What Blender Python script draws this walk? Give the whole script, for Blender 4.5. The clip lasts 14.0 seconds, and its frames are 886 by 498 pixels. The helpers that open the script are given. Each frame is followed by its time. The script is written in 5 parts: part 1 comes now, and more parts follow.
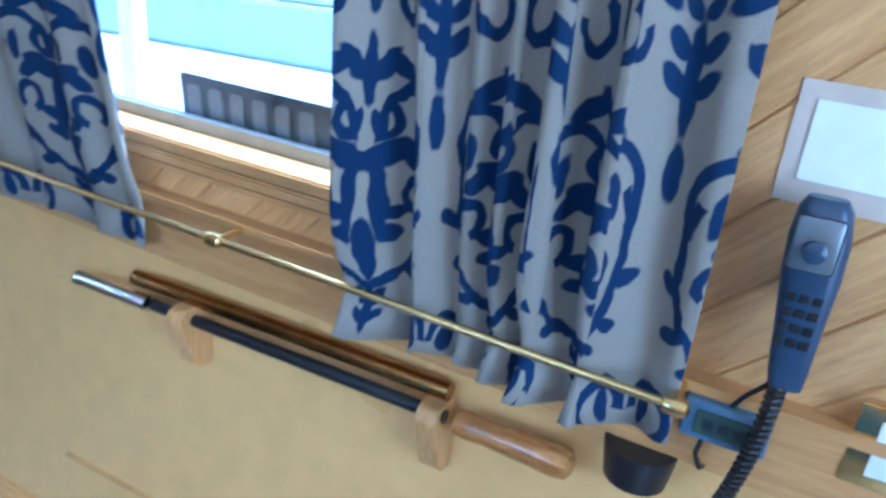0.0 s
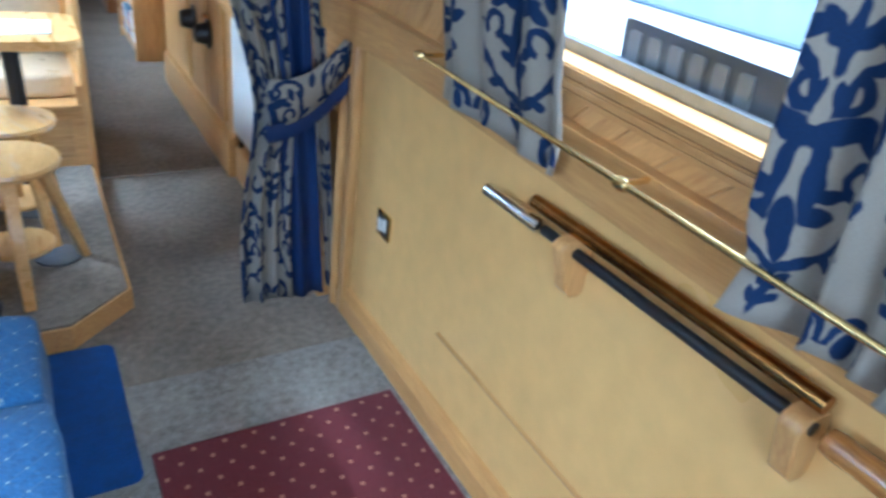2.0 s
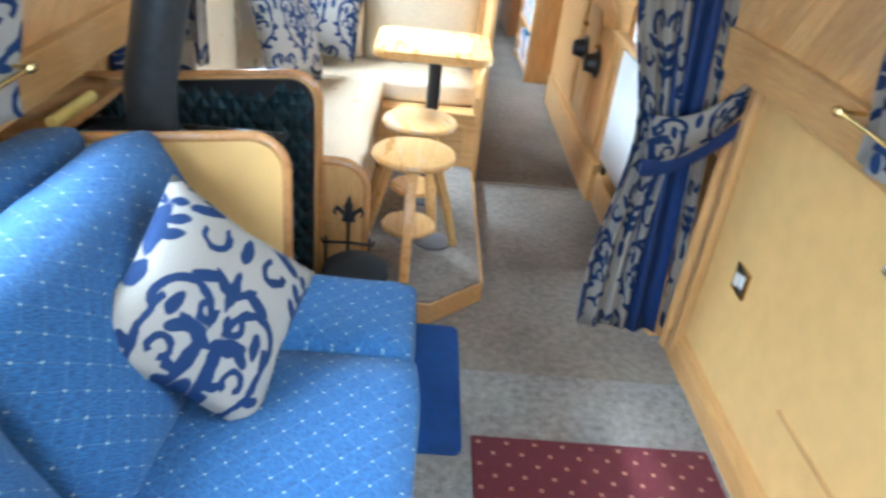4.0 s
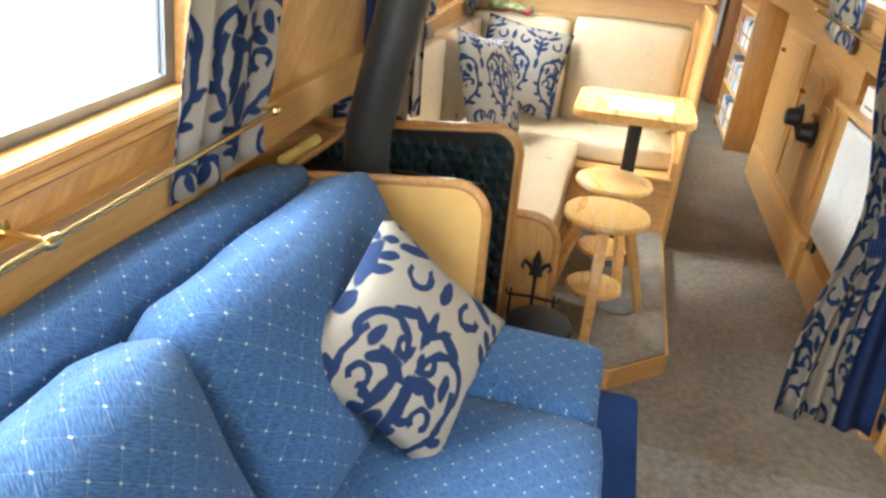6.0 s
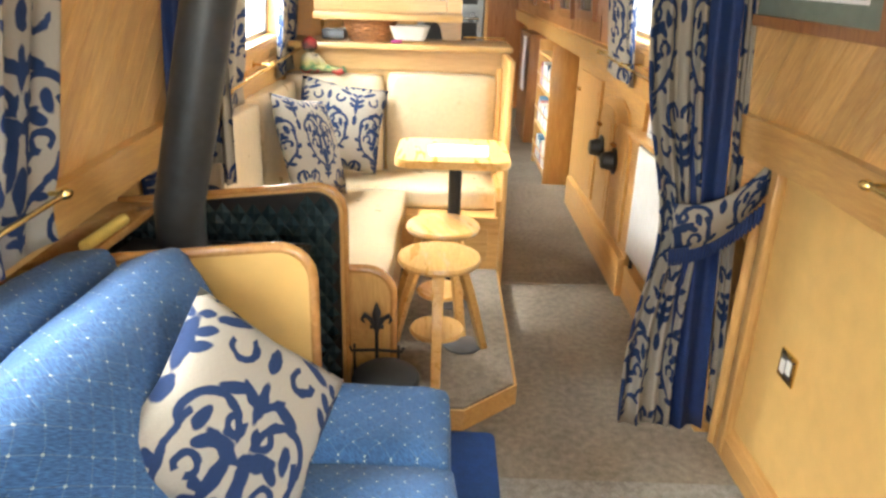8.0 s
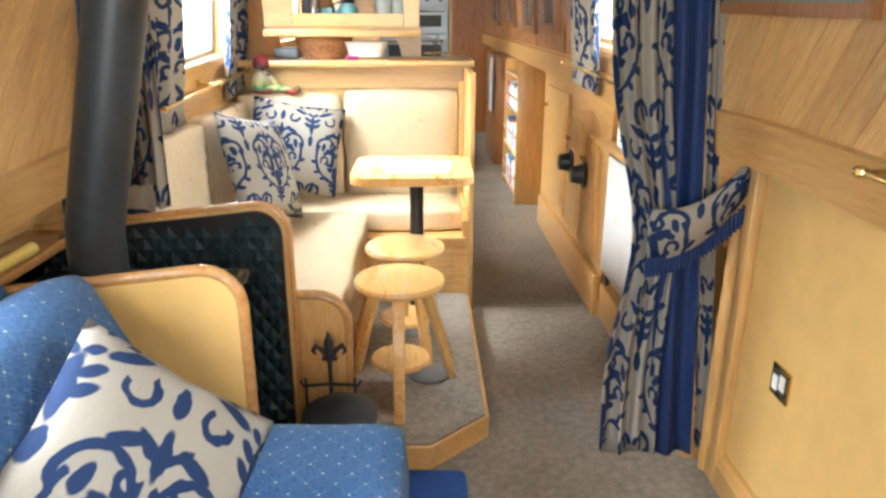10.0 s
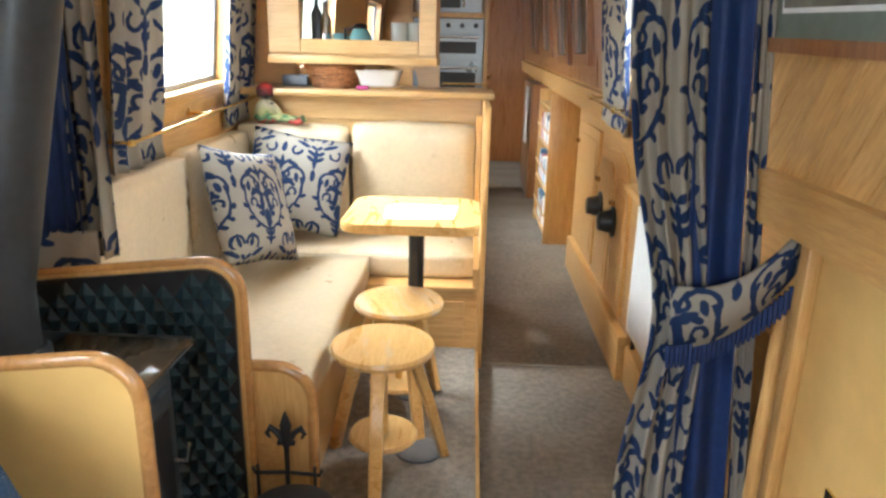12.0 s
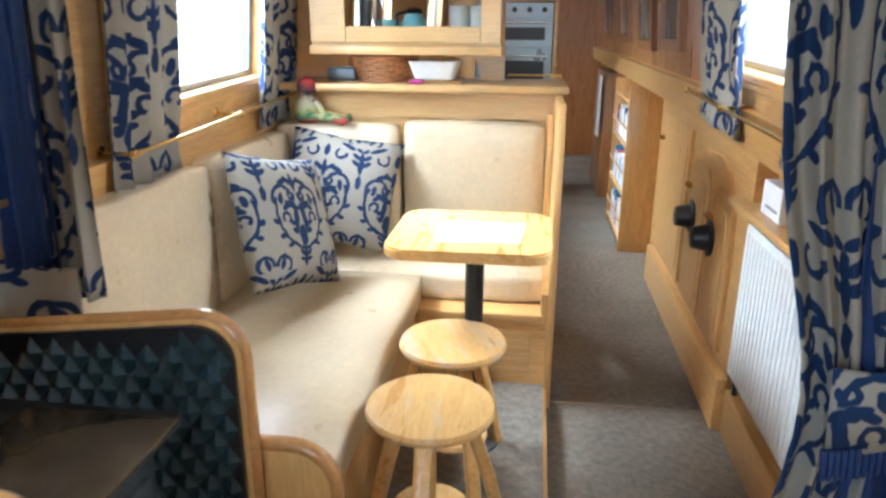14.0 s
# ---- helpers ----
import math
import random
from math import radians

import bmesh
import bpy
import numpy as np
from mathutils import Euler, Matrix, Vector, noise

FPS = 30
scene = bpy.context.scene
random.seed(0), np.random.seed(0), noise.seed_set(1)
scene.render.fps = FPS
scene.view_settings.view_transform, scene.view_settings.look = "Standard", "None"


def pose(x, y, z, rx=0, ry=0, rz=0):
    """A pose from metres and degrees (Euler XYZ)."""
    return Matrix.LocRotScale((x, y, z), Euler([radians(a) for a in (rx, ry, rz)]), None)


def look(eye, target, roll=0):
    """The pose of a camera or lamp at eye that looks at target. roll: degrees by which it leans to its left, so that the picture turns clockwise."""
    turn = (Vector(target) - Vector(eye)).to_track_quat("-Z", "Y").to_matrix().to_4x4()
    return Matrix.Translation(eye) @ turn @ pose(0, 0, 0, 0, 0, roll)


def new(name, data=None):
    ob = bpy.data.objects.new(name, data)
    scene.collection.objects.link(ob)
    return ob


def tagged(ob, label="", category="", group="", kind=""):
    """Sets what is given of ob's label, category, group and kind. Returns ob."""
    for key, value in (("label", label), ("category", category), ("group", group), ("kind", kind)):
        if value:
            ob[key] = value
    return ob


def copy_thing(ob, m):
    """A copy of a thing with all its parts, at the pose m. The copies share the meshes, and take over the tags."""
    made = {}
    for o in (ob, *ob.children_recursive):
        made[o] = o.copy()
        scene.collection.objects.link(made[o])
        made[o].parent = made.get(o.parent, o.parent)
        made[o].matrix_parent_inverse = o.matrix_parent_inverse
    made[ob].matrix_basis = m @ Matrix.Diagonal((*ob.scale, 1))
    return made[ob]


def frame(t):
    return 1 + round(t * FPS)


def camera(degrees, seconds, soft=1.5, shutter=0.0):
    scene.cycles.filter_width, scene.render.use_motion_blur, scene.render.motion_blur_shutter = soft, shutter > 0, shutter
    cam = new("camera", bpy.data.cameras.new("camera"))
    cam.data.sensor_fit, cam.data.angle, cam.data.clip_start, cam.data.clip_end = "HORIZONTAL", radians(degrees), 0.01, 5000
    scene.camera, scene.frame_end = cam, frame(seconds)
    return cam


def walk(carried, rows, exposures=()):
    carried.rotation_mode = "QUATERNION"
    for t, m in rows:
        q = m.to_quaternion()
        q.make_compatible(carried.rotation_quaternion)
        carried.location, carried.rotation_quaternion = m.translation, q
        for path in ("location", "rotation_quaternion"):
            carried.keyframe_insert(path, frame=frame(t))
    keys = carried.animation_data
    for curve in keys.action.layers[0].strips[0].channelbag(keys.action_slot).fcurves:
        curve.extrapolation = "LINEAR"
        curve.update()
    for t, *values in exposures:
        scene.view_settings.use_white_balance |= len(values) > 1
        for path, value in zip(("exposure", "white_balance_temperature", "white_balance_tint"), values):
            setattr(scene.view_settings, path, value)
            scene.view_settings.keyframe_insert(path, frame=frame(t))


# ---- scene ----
cam = camera(65.9, 14.0, soft=2.6, shutter=0.5)
EXPOSURES = [(0, 1.75, 4000, 1), (1.5, 1.85, 4450, 1), (2.5, 1.65, 4650, 1), (3, 1.85, 4700, 1), (4, 2.35, 5000, 1), (6.5, 2.05, 6800, 6), (7.5, 2.1, 7100, 7), (8, 2.35, 7000, 6), (10.5, 2.4, 6300, 5), (11, 2.2, 6400, 5), (14, 2.0, 5500, 3)]
PATH = [
    (0, (0.191, 0.228, 1.431), (1.873, 1.028, 0.7), 5.9),
    (0.5, (0.153, 0.236, 1.439), (1.734, 1.155, 0.63), 7.0),
    (1, (0.16, 0.261, 1.432), (1.573, 1.403, 0.595), 7.4),
    (1.5, (0.146, 0.266, 1.439), (1.332, 1.582, 0.51), 7.3),
    (2, (0.133, 0.255, 1.424), (1.102, 1.718, 0.464), 8.0),
    (2.5, (0.108, 0.269, 1.418), (0.862, 1.839, 0.435), 8.3),
    (3, (0.079, 0.275, 1.421), (0.629, 1.92, 0.425), 8.5),
    (3.5, (0.052, 0.264, 1.413), (0.42, 1.972, 0.439), 8.3),
    (4, (0.043, 0.245, 1.43), (0.14, 1.981, 0.441), 6.5),
    (6.5, (-0.016, 0.239, 1.408), (-0.44, 2.012, 0.586), 4.8),
    (7, (0.01, 0.23, 1.43), (-0.254, 2.068, 0.687), 3.6),
    (7.5, (0.031, 0.226, 1.446), (-0.06, 2.105, 0.768), 2.0),
    (8, (0.044, 0.254, 1.407), (0.043, 2.123, 0.696), 1.8),
    (10.5, (0.127, 0.481, 1.314), (0.185, 2.383, 0.698), 0.1),
    (11, (0.152, 0.567, 1.324), (0.148, 2.471, 0.712), -0.4),
    (11.5, (0.221, 0.673, 1.336), (0.163, 2.593, 0.781), 0.9),
    (12, (0.263, 0.738, 1.335), (0.194, 2.655, 0.767), 1.3),
    (12.5, (0.248, 0.832, 1.329), (0.202, 2.762, 0.807), 1.3),
    (13, (0.214, 0.946, 1.339), (0.077, 2.867, 0.799), 0.3),
    (13.5, (0.203, 1.039, 1.329), (-0.041, 2.928, 0.721), 0.8),
    (14, (0.242, 1.156, 1.331), (-0.008, 3.046, 0.729), 0.3),
]
walk(cam, [(t, look(eye, target, roll)) for t, eye, target, roll in PATH], EXPOSURES)

# ---- light ----
world = bpy.data.worlds.new("world")
scene.world = world
world.use_nodes = True
wn = world.node_tree
sky = wn.nodes.new("ShaderNodeTexSky")
sky.sky_type, sky.sun_disc = "NISHITA", False
sky.sun_elevation, sky.sun_rotation = radians(58), radians(190)
wn.links.new(sky.outputs[0], wn.nodes["Background"].inputs[0])
wn.nodes["Background"].inputs[1].default_value = 0.15
sun = new("sun", bpy.data.lights.new("sun", "SUN"))
sun.data.energy, sun.data.angle, sun.data.color = 4.5, radians(10), (1.0, 0.96, 0.9)
sun.matrix_world = look((0.6, -3.0, 6), (0, 0.5, 0))


def window_light(name, eye, target, w, h, watts, col=(0.93, 0.97, 1.0)):
    d = bpy.data.lights.new(name, "AREA")
    d.shape, d.size, d.size_y, d.energy, d.color = "RECTANGLE", w, h, watts, col
    ob = new(name, d)
    ob.matrix_world = look(eye, target)
    return ob


# lamps added outside the windows to boost daylight; the aftmost window is unseen
for wx, wy, w in ((1.0, 0.90, 20), (-1.0, 0.92, 32), (1.0, 3.22, 26), (-1.0, 3.31, 50), (-1.0, 5.6, 55), (-1.0, 8.2, 16)):
    window_light("window_light", (wx * 1.60, wy, 2.15), (wx * 0.2, wy, 1.05), 1.5, 1.0, w)
# lamp added at an unseen opening behind the camera, brightening the saloon
window_light("window_light", (0, -0.93, 1.35), (0.3, 2, 1.0), 0.8, 0.9, 4.5)

# ---- materials ----


def mat(name, rough=0.5, metal=0.0):
    m = bpy.data.materials.new(name)
    m.use_nodes = True
    p = m.node_tree.nodes["Principled BSDF"]
    p.inputs["Roughness"].default_value, p.inputs["Metallic"].default_value = rough, metal
    return m, m.node_tree, p


def node(nt, kind, **kw):
    n = nt.nodes.new(kind)
    for k, v in kw.items():
        n.inputs[k.replace("_", " ")].default_value = v
    return n


def ramp(nt, fac, stops):
    r = nt.nodes.new("ShaderNodeValToRGB")
    e = r.color_ramp.elements
    while len(e) < len(stops):
        e.new(0.5)
    for el, (p, c) in zip(e, stops):
        el.position, el.color = p, (*c, 1)
    nt.links.new(fac, r.inputs[0])
    return r.outputs[0]


def bump(nt, p, height, strength, dist):
    b = node(nt, "ShaderNodeBump", Strength=strength, Distance=dist)
    nt.links.new(height, b.inputs["Height"])
    nt.links.new(b.outputs[0], p.inputs["Normal"])


def coords(nt, scale=(1, 1, 1), which="Object", rot=(0, 0, 0), lean=0):
    tc = nt.nodes.new("ShaderNodeTexCoord")
    mp = nt.nodes.new("ShaderNodeMapping")
    if lean:
        # turned first, then stretched, so that the grain runs along a slanting board
        mp.vector_type = "TEXTURE"
        scale, rot = [1 / c for c in scale], (radians(lean), 0, 0)
    mp.inputs["Scale"].default_value, mp.inputs["Rotation"].default_value = scale, rot
    nt.links.new(tc.outputs[which], mp.inputs[0])
    return mp.outputs[0]


def mix(nt, fac, a, b, kind="MIX"):
    n = nt.nodes.new("ShaderNodeMix")
    n.data_type, n.blend_type = "RGBA", kind
    for i, v in ((0, fac), (6, a), (7, b)):
        if isinstance(v, bpy.types.NodeSocket):
            nt.links.new(v, n.inputs[i])
        else:
            n.inputs[i].default_value = v if i == 0 else (*v, 1)
    return n.outputs[2]


def math_(nt, op, a, b=0.0, c=0.0):
    n = nt.nodes.new("ShaderNodeMath")
    n.operation = op
    for i, v in enumerate((a, b, c)):
        if isinstance(v, bpy.types.NodeSocket):
            nt.links.new(v, n.inputs[i])
        else:
            n.inputs[i].default_value = v
    return n.outputs[0]


def wood(name, dark, light, grain=(1, 1, 1), rough=0.35, vary=0.25, coat=0.25, lean=0, worn=None):
    """Varnished wood; grain: scale by axis, small along the grain."""
    m, nt, p = mat(name, rough)
    co = coords(nt, grain, lean=lean)
    info = nt.nodes.new("ShaderNodeObjectInfo")
    add = nt.nodes.new("ShaderNodeVectorMath")
    comb = nt.nodes.new("ShaderNodeCombineXYZ")
    for i in range(3):
        nt.links.new(math_(nt, "MULTIPLY", info.outputs["Random"], 7.0 + 3 * i), comb.inputs[i])
    nt.links.new(co, add.inputs[0])
    nt.links.new(comb.outputs[0], add.inputs[1])
    fine = node(nt, "ShaderNodeTexNoise", Scale=26, Detail=5, Roughness=0.6, Distortion=0.6)
    broad = node(nt, "ShaderNodeTexNoise", Scale=5, Detail=3, Distortion=1.2)
    for n in (fine, broad):
        nt.links.new(add.outputs[0], n.inputs["Vector"])
    blend = math_(nt, "ADD", math_(nt, "MULTIPLY", fine.outputs[0], 0.55), math_(nt, "MULTIPLY", broad.outputs[0], 0.45))
    col = ramp(nt, blend, [(0.33, dark), (0.66, light)])
    if worn:
        # patches where the varnish has gone
        rub = node(nt, "ShaderNodeTexNoise", Scale=2.2, Detail=4, Roughness=0.65)
        nt.links.new(add.outputs[0], rub.inputs["Vector"])
        col = mix(nt, ramp(nt, rub.outputs[0], [(0.50, (0, 0, 0)), (0.60, (0.75, 0.75, 0.75))]), col, worn)
    rnd = math_(nt, "ADD", math_(nt, "MULTIPLY", info.outputs["Random"], vary), 1 - vary / 2)
    rgb = nt.nodes.new("ShaderNodeCombineColor")
    for i in range(3):
        nt.links.new(rnd, rgb.inputs[i])
    nt.links.new(mix(nt, 1.0, col, rgb.outputs[0], "MULTIPLY"), p.inputs["Base Color"])
    nt.links.new(math_(nt, "ADD", math_(nt, "MULTIPLY", broad.outputs[0], 0.25), rough - 0.12), p.inputs["Roughness"])
    p.inputs["Coat Weight"].default_value, p.inputs["Coat Roughness"].default_value = coat, 0.2
    bump(nt, p, fine.outputs[0], 0.15, 0.002)
    return m


def plain(name, col, rough=0.5, metal=0.0, vary=0.12, scale=30, bumpy=0.1):
    m, nt, p = mat(name, rough, metal)
    co = coords(nt)
    n = node(nt, "ShaderNodeTexNoise", Scale=scale, Detail=4)
    n2 = node(nt, "ShaderNodeTexNoise", Scale=scale / 8, Detail=3)
    nt.links.new(co, n.inputs["Vector"])
    nt.links.new(co, n2.inputs["Vector"])
    both = math_(nt, "ADD", math_(nt, "MULTIPLY", n.outputs[0], 0.5), math_(nt, "MULTIPLY", n2.outputs[0], 0.5))
    lo, hi = [c * (1 - vary) for c in col], [min(1, c * (1 + vary)) for c in col]
    nt.links.new(ramp(nt, both, [(0.35, lo), (0.65, hi)]), p.inputs["Base Color"])
    nt.links.new(math_(nt, "ADD", math_(nt, "MULTIPLY", n2.outputs[0], 0.16), rough - 0.08), p.inputs["Roughness"])
    bump(nt, p, n.outputs[0], bumpy, 0.002)
    return m


# grains: Y runs along the boat, Z is up
OAK_Y = wood("oak_along", (0.50, 0.255, 0.078), (0.70, 0.420, 0.152), (6, 0.5, 6))
OAK_Z = wood("oak_upright", (0.50, 0.255, 0.078), (0.70, 0.420, 0.152), (6, 6, 0.5))
OAK_X = wood("oak_across", (0.52, 0.27, 0.085), (0.74, 0.45, 0.17), (0.5, 6, 6))
BOARDS = {k: wood("boarding", (0.47, 0.245, 0.078), (0.70, 0.425, 0.160), (6, 0.6, 6), vary=0.2, lean=k) for k in (-52, -45, 45, 50)}
TRIM = wood("varnished_trim", (0.46, 0.235, 0.068), (0.64, 0.365, 0.122), (6, 0.5, 6))
PALEOAK = wood("pale_oak", (0.58, 0.35, 0.135), (0.74, 0.49, 0.215), (0.5, 5, 5), 0.35, 0.1)
PINE = wood("pine_seat", (0.62, 0.32, 0.09), (0.80, 0.52, 0.20), (5, 0.6, 5), 0.3)
PINE_WORN = wood("worn_pine_seat", (0.62, 0.32, 0.09), (0.80, 0.52, 0.20), (5, 0.9, 5), 0.3, worn=(0.60, 0.48, 0.36))
DARKWOOD = wood("dark_oak", (0.20, 0.075, 0.025), (0.34, 0.15, 0.05), (5, 5, 0.5))
REDOAK = wood("red_oak", (0.30, 0.115, 0.035), (0.46, 0.20, 0.065), (5, 5, 0.5), 0.3)
WALNUT = wood("polished_handle", (0.22, 0.08, 0.02), (0.55, 0.26, 0.06), (8, 1, 8), 0.2, 0.1, 0.6)
PLY = plain("birch_panel", (0.72, 0.450, 0.155), 0.30, 0, 0.07, 16, 0.03)
CEIL = plain("ceiling_paint", (0.78, 0.74, 0.66), 0.6)
BRASS = plain("brass", (0.80, 0.60, 0.25), 0.22, 1.0, 0.08)
TARNISH = plain("tarnished_brass", (0.34, 0.17, 0.045), 0.2, 1.0, 0.35, 20)
CHROME = plain("chrome", (0.82, 0.82, 0.82), 0.15, 1.0, 0.05)
IRON = plain("black_iron", (0.010, 0.010, 0.011), 0.6, 0.0, 0.3, 60)
FLUE = plain("stove_black", (0.030, 0.034, 0.038), 0.42, 0.0, 0.25, 40)
BLACK = plain("black_plastic", (0.015, 0.015, 0.017), 0.35)
WHITE = plain("white_enamel", (0.80, 0.80, 0.78), 0.35, 0, 0.04)
PAPER = plain("paper", (0.82, 0.82, 0.82), 0.7, 0, 0.05)
VINYL = plain("cream_vinyl", (0.64, 0.52, 0.35), 0.30, 0, 0.07, 50, 0.15)
COPPERTRIM = wood("varnished_edge", (0.36, 0.17, 0.055), (0.56, 0.29, 0.10), (2, 2, 2), 0.18, 0.1, 0.8)
STEEL = plain("oven_steel", (0.28, 0.31, 0.34), 0.3, 0.6, 0.08)
SMOKED = plain("smoked_plate", (0.075, 0.055, 0.035), 0.14, 0, 0.6, 8, 0.0)
TURQ = plain("turquoise_enamel", (0.26, 0.58, 0.62), 0.3)
CHINA = plain("pale_china", (0.72, 0.72, 0.68), 0.25)
WICKER = plain("wicker", (0.33, 0.14, 0.05), 0.6, 0, 0.45, 90, 0.8)
NAVY = plain("navy_lining", (0.004, 0.022, 0.10), 0.65, 0, 0.2, 50, 0.3)
HEARTHMAT = plain("blue_mat", (0.012, 0.06, 0.24), 0.9, 0, 0.25, 200, 0.8)
PHONE = plain("blue_grey_plastic", (0.035, 0.055, 0.10), 0.3)
LCDFRAME = plain("grey_blue_plastic", (0.10, 0.16, 0.25), 0.35)
LCD = plain("lcd_face", (0.05, 0.075, 0.06), 0.2)
GLAZED = plain("glazed_print", (0.10, 0.09, 0.08), 0.1, 0, 0.5, 10, 0.0)
PICTURE = plain("picture_print", (0.20, 0.19, 0.15), 0.4, 0, 0.6, 12)
MOUNT = plain("picture_mount", (0.16, 0.20, 0.17), 0.5)
BOOK_A = plain("blue_book", (0.10, 0.22, 0.36), 0.5)
BOOK_B = plain("red_book", (0.40, 0.05, 0.05), 0.5)
BOOK_C = plain("white_book", (0.70, 0.70, 0.66), 0.5)
QUAY = plain("concrete", (0.74, 0.74, 0.71), 0.85, 0, 0.1, 4)
HULL = plain("white_hull", (0.72, 0.76, 0.80), 0.4)
HULLBLUE = plain("hull_blue", (0.40, 0.47, 0.51), 0.5)
GREY = plain("grey_metal", (0.20, 0.22, 0.25), 0.4, 0.6)
PINK = plain("pink_cloth", (0.45, 0.06, 0.25), 0.8)

VINYL.node_tree.nodes["Principled BSDF"].inputs["Coat Weight"].default_value = 0.4
VINYL.node_tree.nodes["Principled BSDF"].inputs["Coat Roughness"].default_value = 0.25
GLASS, gnt, gp = mat("window_glass", 0.02)
gp.inputs["Transmission Weight"].default_value, gp.inputs["IOR"].default_value = 1.0, 1.02
TILE, tnt, tp = mat("hearth_tile", 0.2)
tinfo = tnt.nodes.new("ShaderNodeObjectInfo")
tnt.links.new(ramp(tnt, tinfo.outputs["Random"], [(0.0, (0.016, 0.032, 0.038)), (1.0, (0.034, 0.060, 0.070))]), tp.inputs["Base Color"])


def carpet_mat(name, lo, hi):
    m, nt, p = mat(name, 0.95)
    co = coords(nt)
    fine = node(nt, "ShaderNodeTexNoise", Scale=260, Detail=3)
    mid = node(nt, "ShaderNodeTexNoise", Scale=38, Detail=4)
    big = node(nt, "ShaderNodeTexNoise", Scale=3.0, Detail=4)
    for n in (fine, mid, big):
        nt.links.new(co, n.inputs["Vector"])
    f = math_(nt, "ADD", math_(nt, "MULTIPLY", fine.outputs[0], 0.4), math_(nt, "MULTIPLY", mid.outputs[0], 0.35))
    f = math_(nt, "ADD", f, math_(nt, "MULTIPLY", big.outputs[0], 0.25))
    nt.links.new(ramp(nt, f, [(0.36, lo), (0.62, hi)]), p.inputs["Base Color"])
    bump(nt, p, fine.outputs[0], 0.7, 0.004)
    return m


CARPET = carpet_mat("carpet", (0.135, 0.113, 0.087), (0.32, 0.275, 0.222))
CARPET_PALE = carpet_mat("pale_carpet", (0.14, 0.13, 0.115), (0.38, 0.36, 0.33))


def dotted(name, base_lo, base_hi, dot, pitch, size, diagonal, use="UV", coarse=80, lattice=0.14):
    """Woven cloth with small dots on a lattice."""
    m, nt, p = mat(name, 0.85)
    co = coords(nt, which=use, rot=(0, 0, radians(45) if diagonal else 0))
    sep = nt.nodes.new("ShaderNodeSeparateXYZ")
    nt.links.new(co, sep.inputs[0])
    a = math_(nt, "ABSOLUTE", math_(nt, "SUBTRACT", math_(nt, "PINGPONG", sep.outputs[0], pitch / 2), 0.0))
    b = math_(nt, "ABSOLUTE", math_(nt, "SUBTRACT", math_(nt, "PINGPONG", sep.outputs[1], pitch / 2), 0.0))
    d = math_(nt, "ADD", a, b)
    dots = math_(nt, "LESS_THAN", d, size)
    line = math_(nt, "LESS_THAN", math_(nt, "MINIMUM", a, b), size * 0.22)
    weave = node(nt, "ShaderNodeTexNoise", Scale=coarse, Detail=4)
    stretch = nt.nodes.new("ShaderNodeMapping")
    stretch.inputs["Scale"].default_value = (1, 6, 1)
    nt.links.new(co, stretch.inputs[0])
    nt.links.new(stretch.outputs[0], weave.inputs["Vector"])
    col = ramp(nt, weave.outputs[0], [(0.33, base_lo), (0.67, base_hi)])
    col = mix(nt, math_(nt, "MULTIPLY", line, lattice), col, dot)
    col = mix(nt, math_(nt, "MULTIPLY", dots, 0.85), col, dot)
    nt.links.new(col, p.inputs["Base Color"])
    p.inputs["Sheen Weight"].default_value = 0.08
    bump(nt, p, weave.outputs[0], 0.7, 0.005)
    return m


SOFA = dotted("blue_upholstery", (0.008, 0.043, 0.13), (0.040, 0.135, 0.31), (0.46, 0.48, 0.44), 0.038, 0.0027, True)
RUG = dotted("red_rug", (0.085, 0.006, 0.012), (0.15, 0.014, 0.024), (0.42, 0.22, 0.13), 0.057, 0.0085, True, "Object", lattice=0.0)

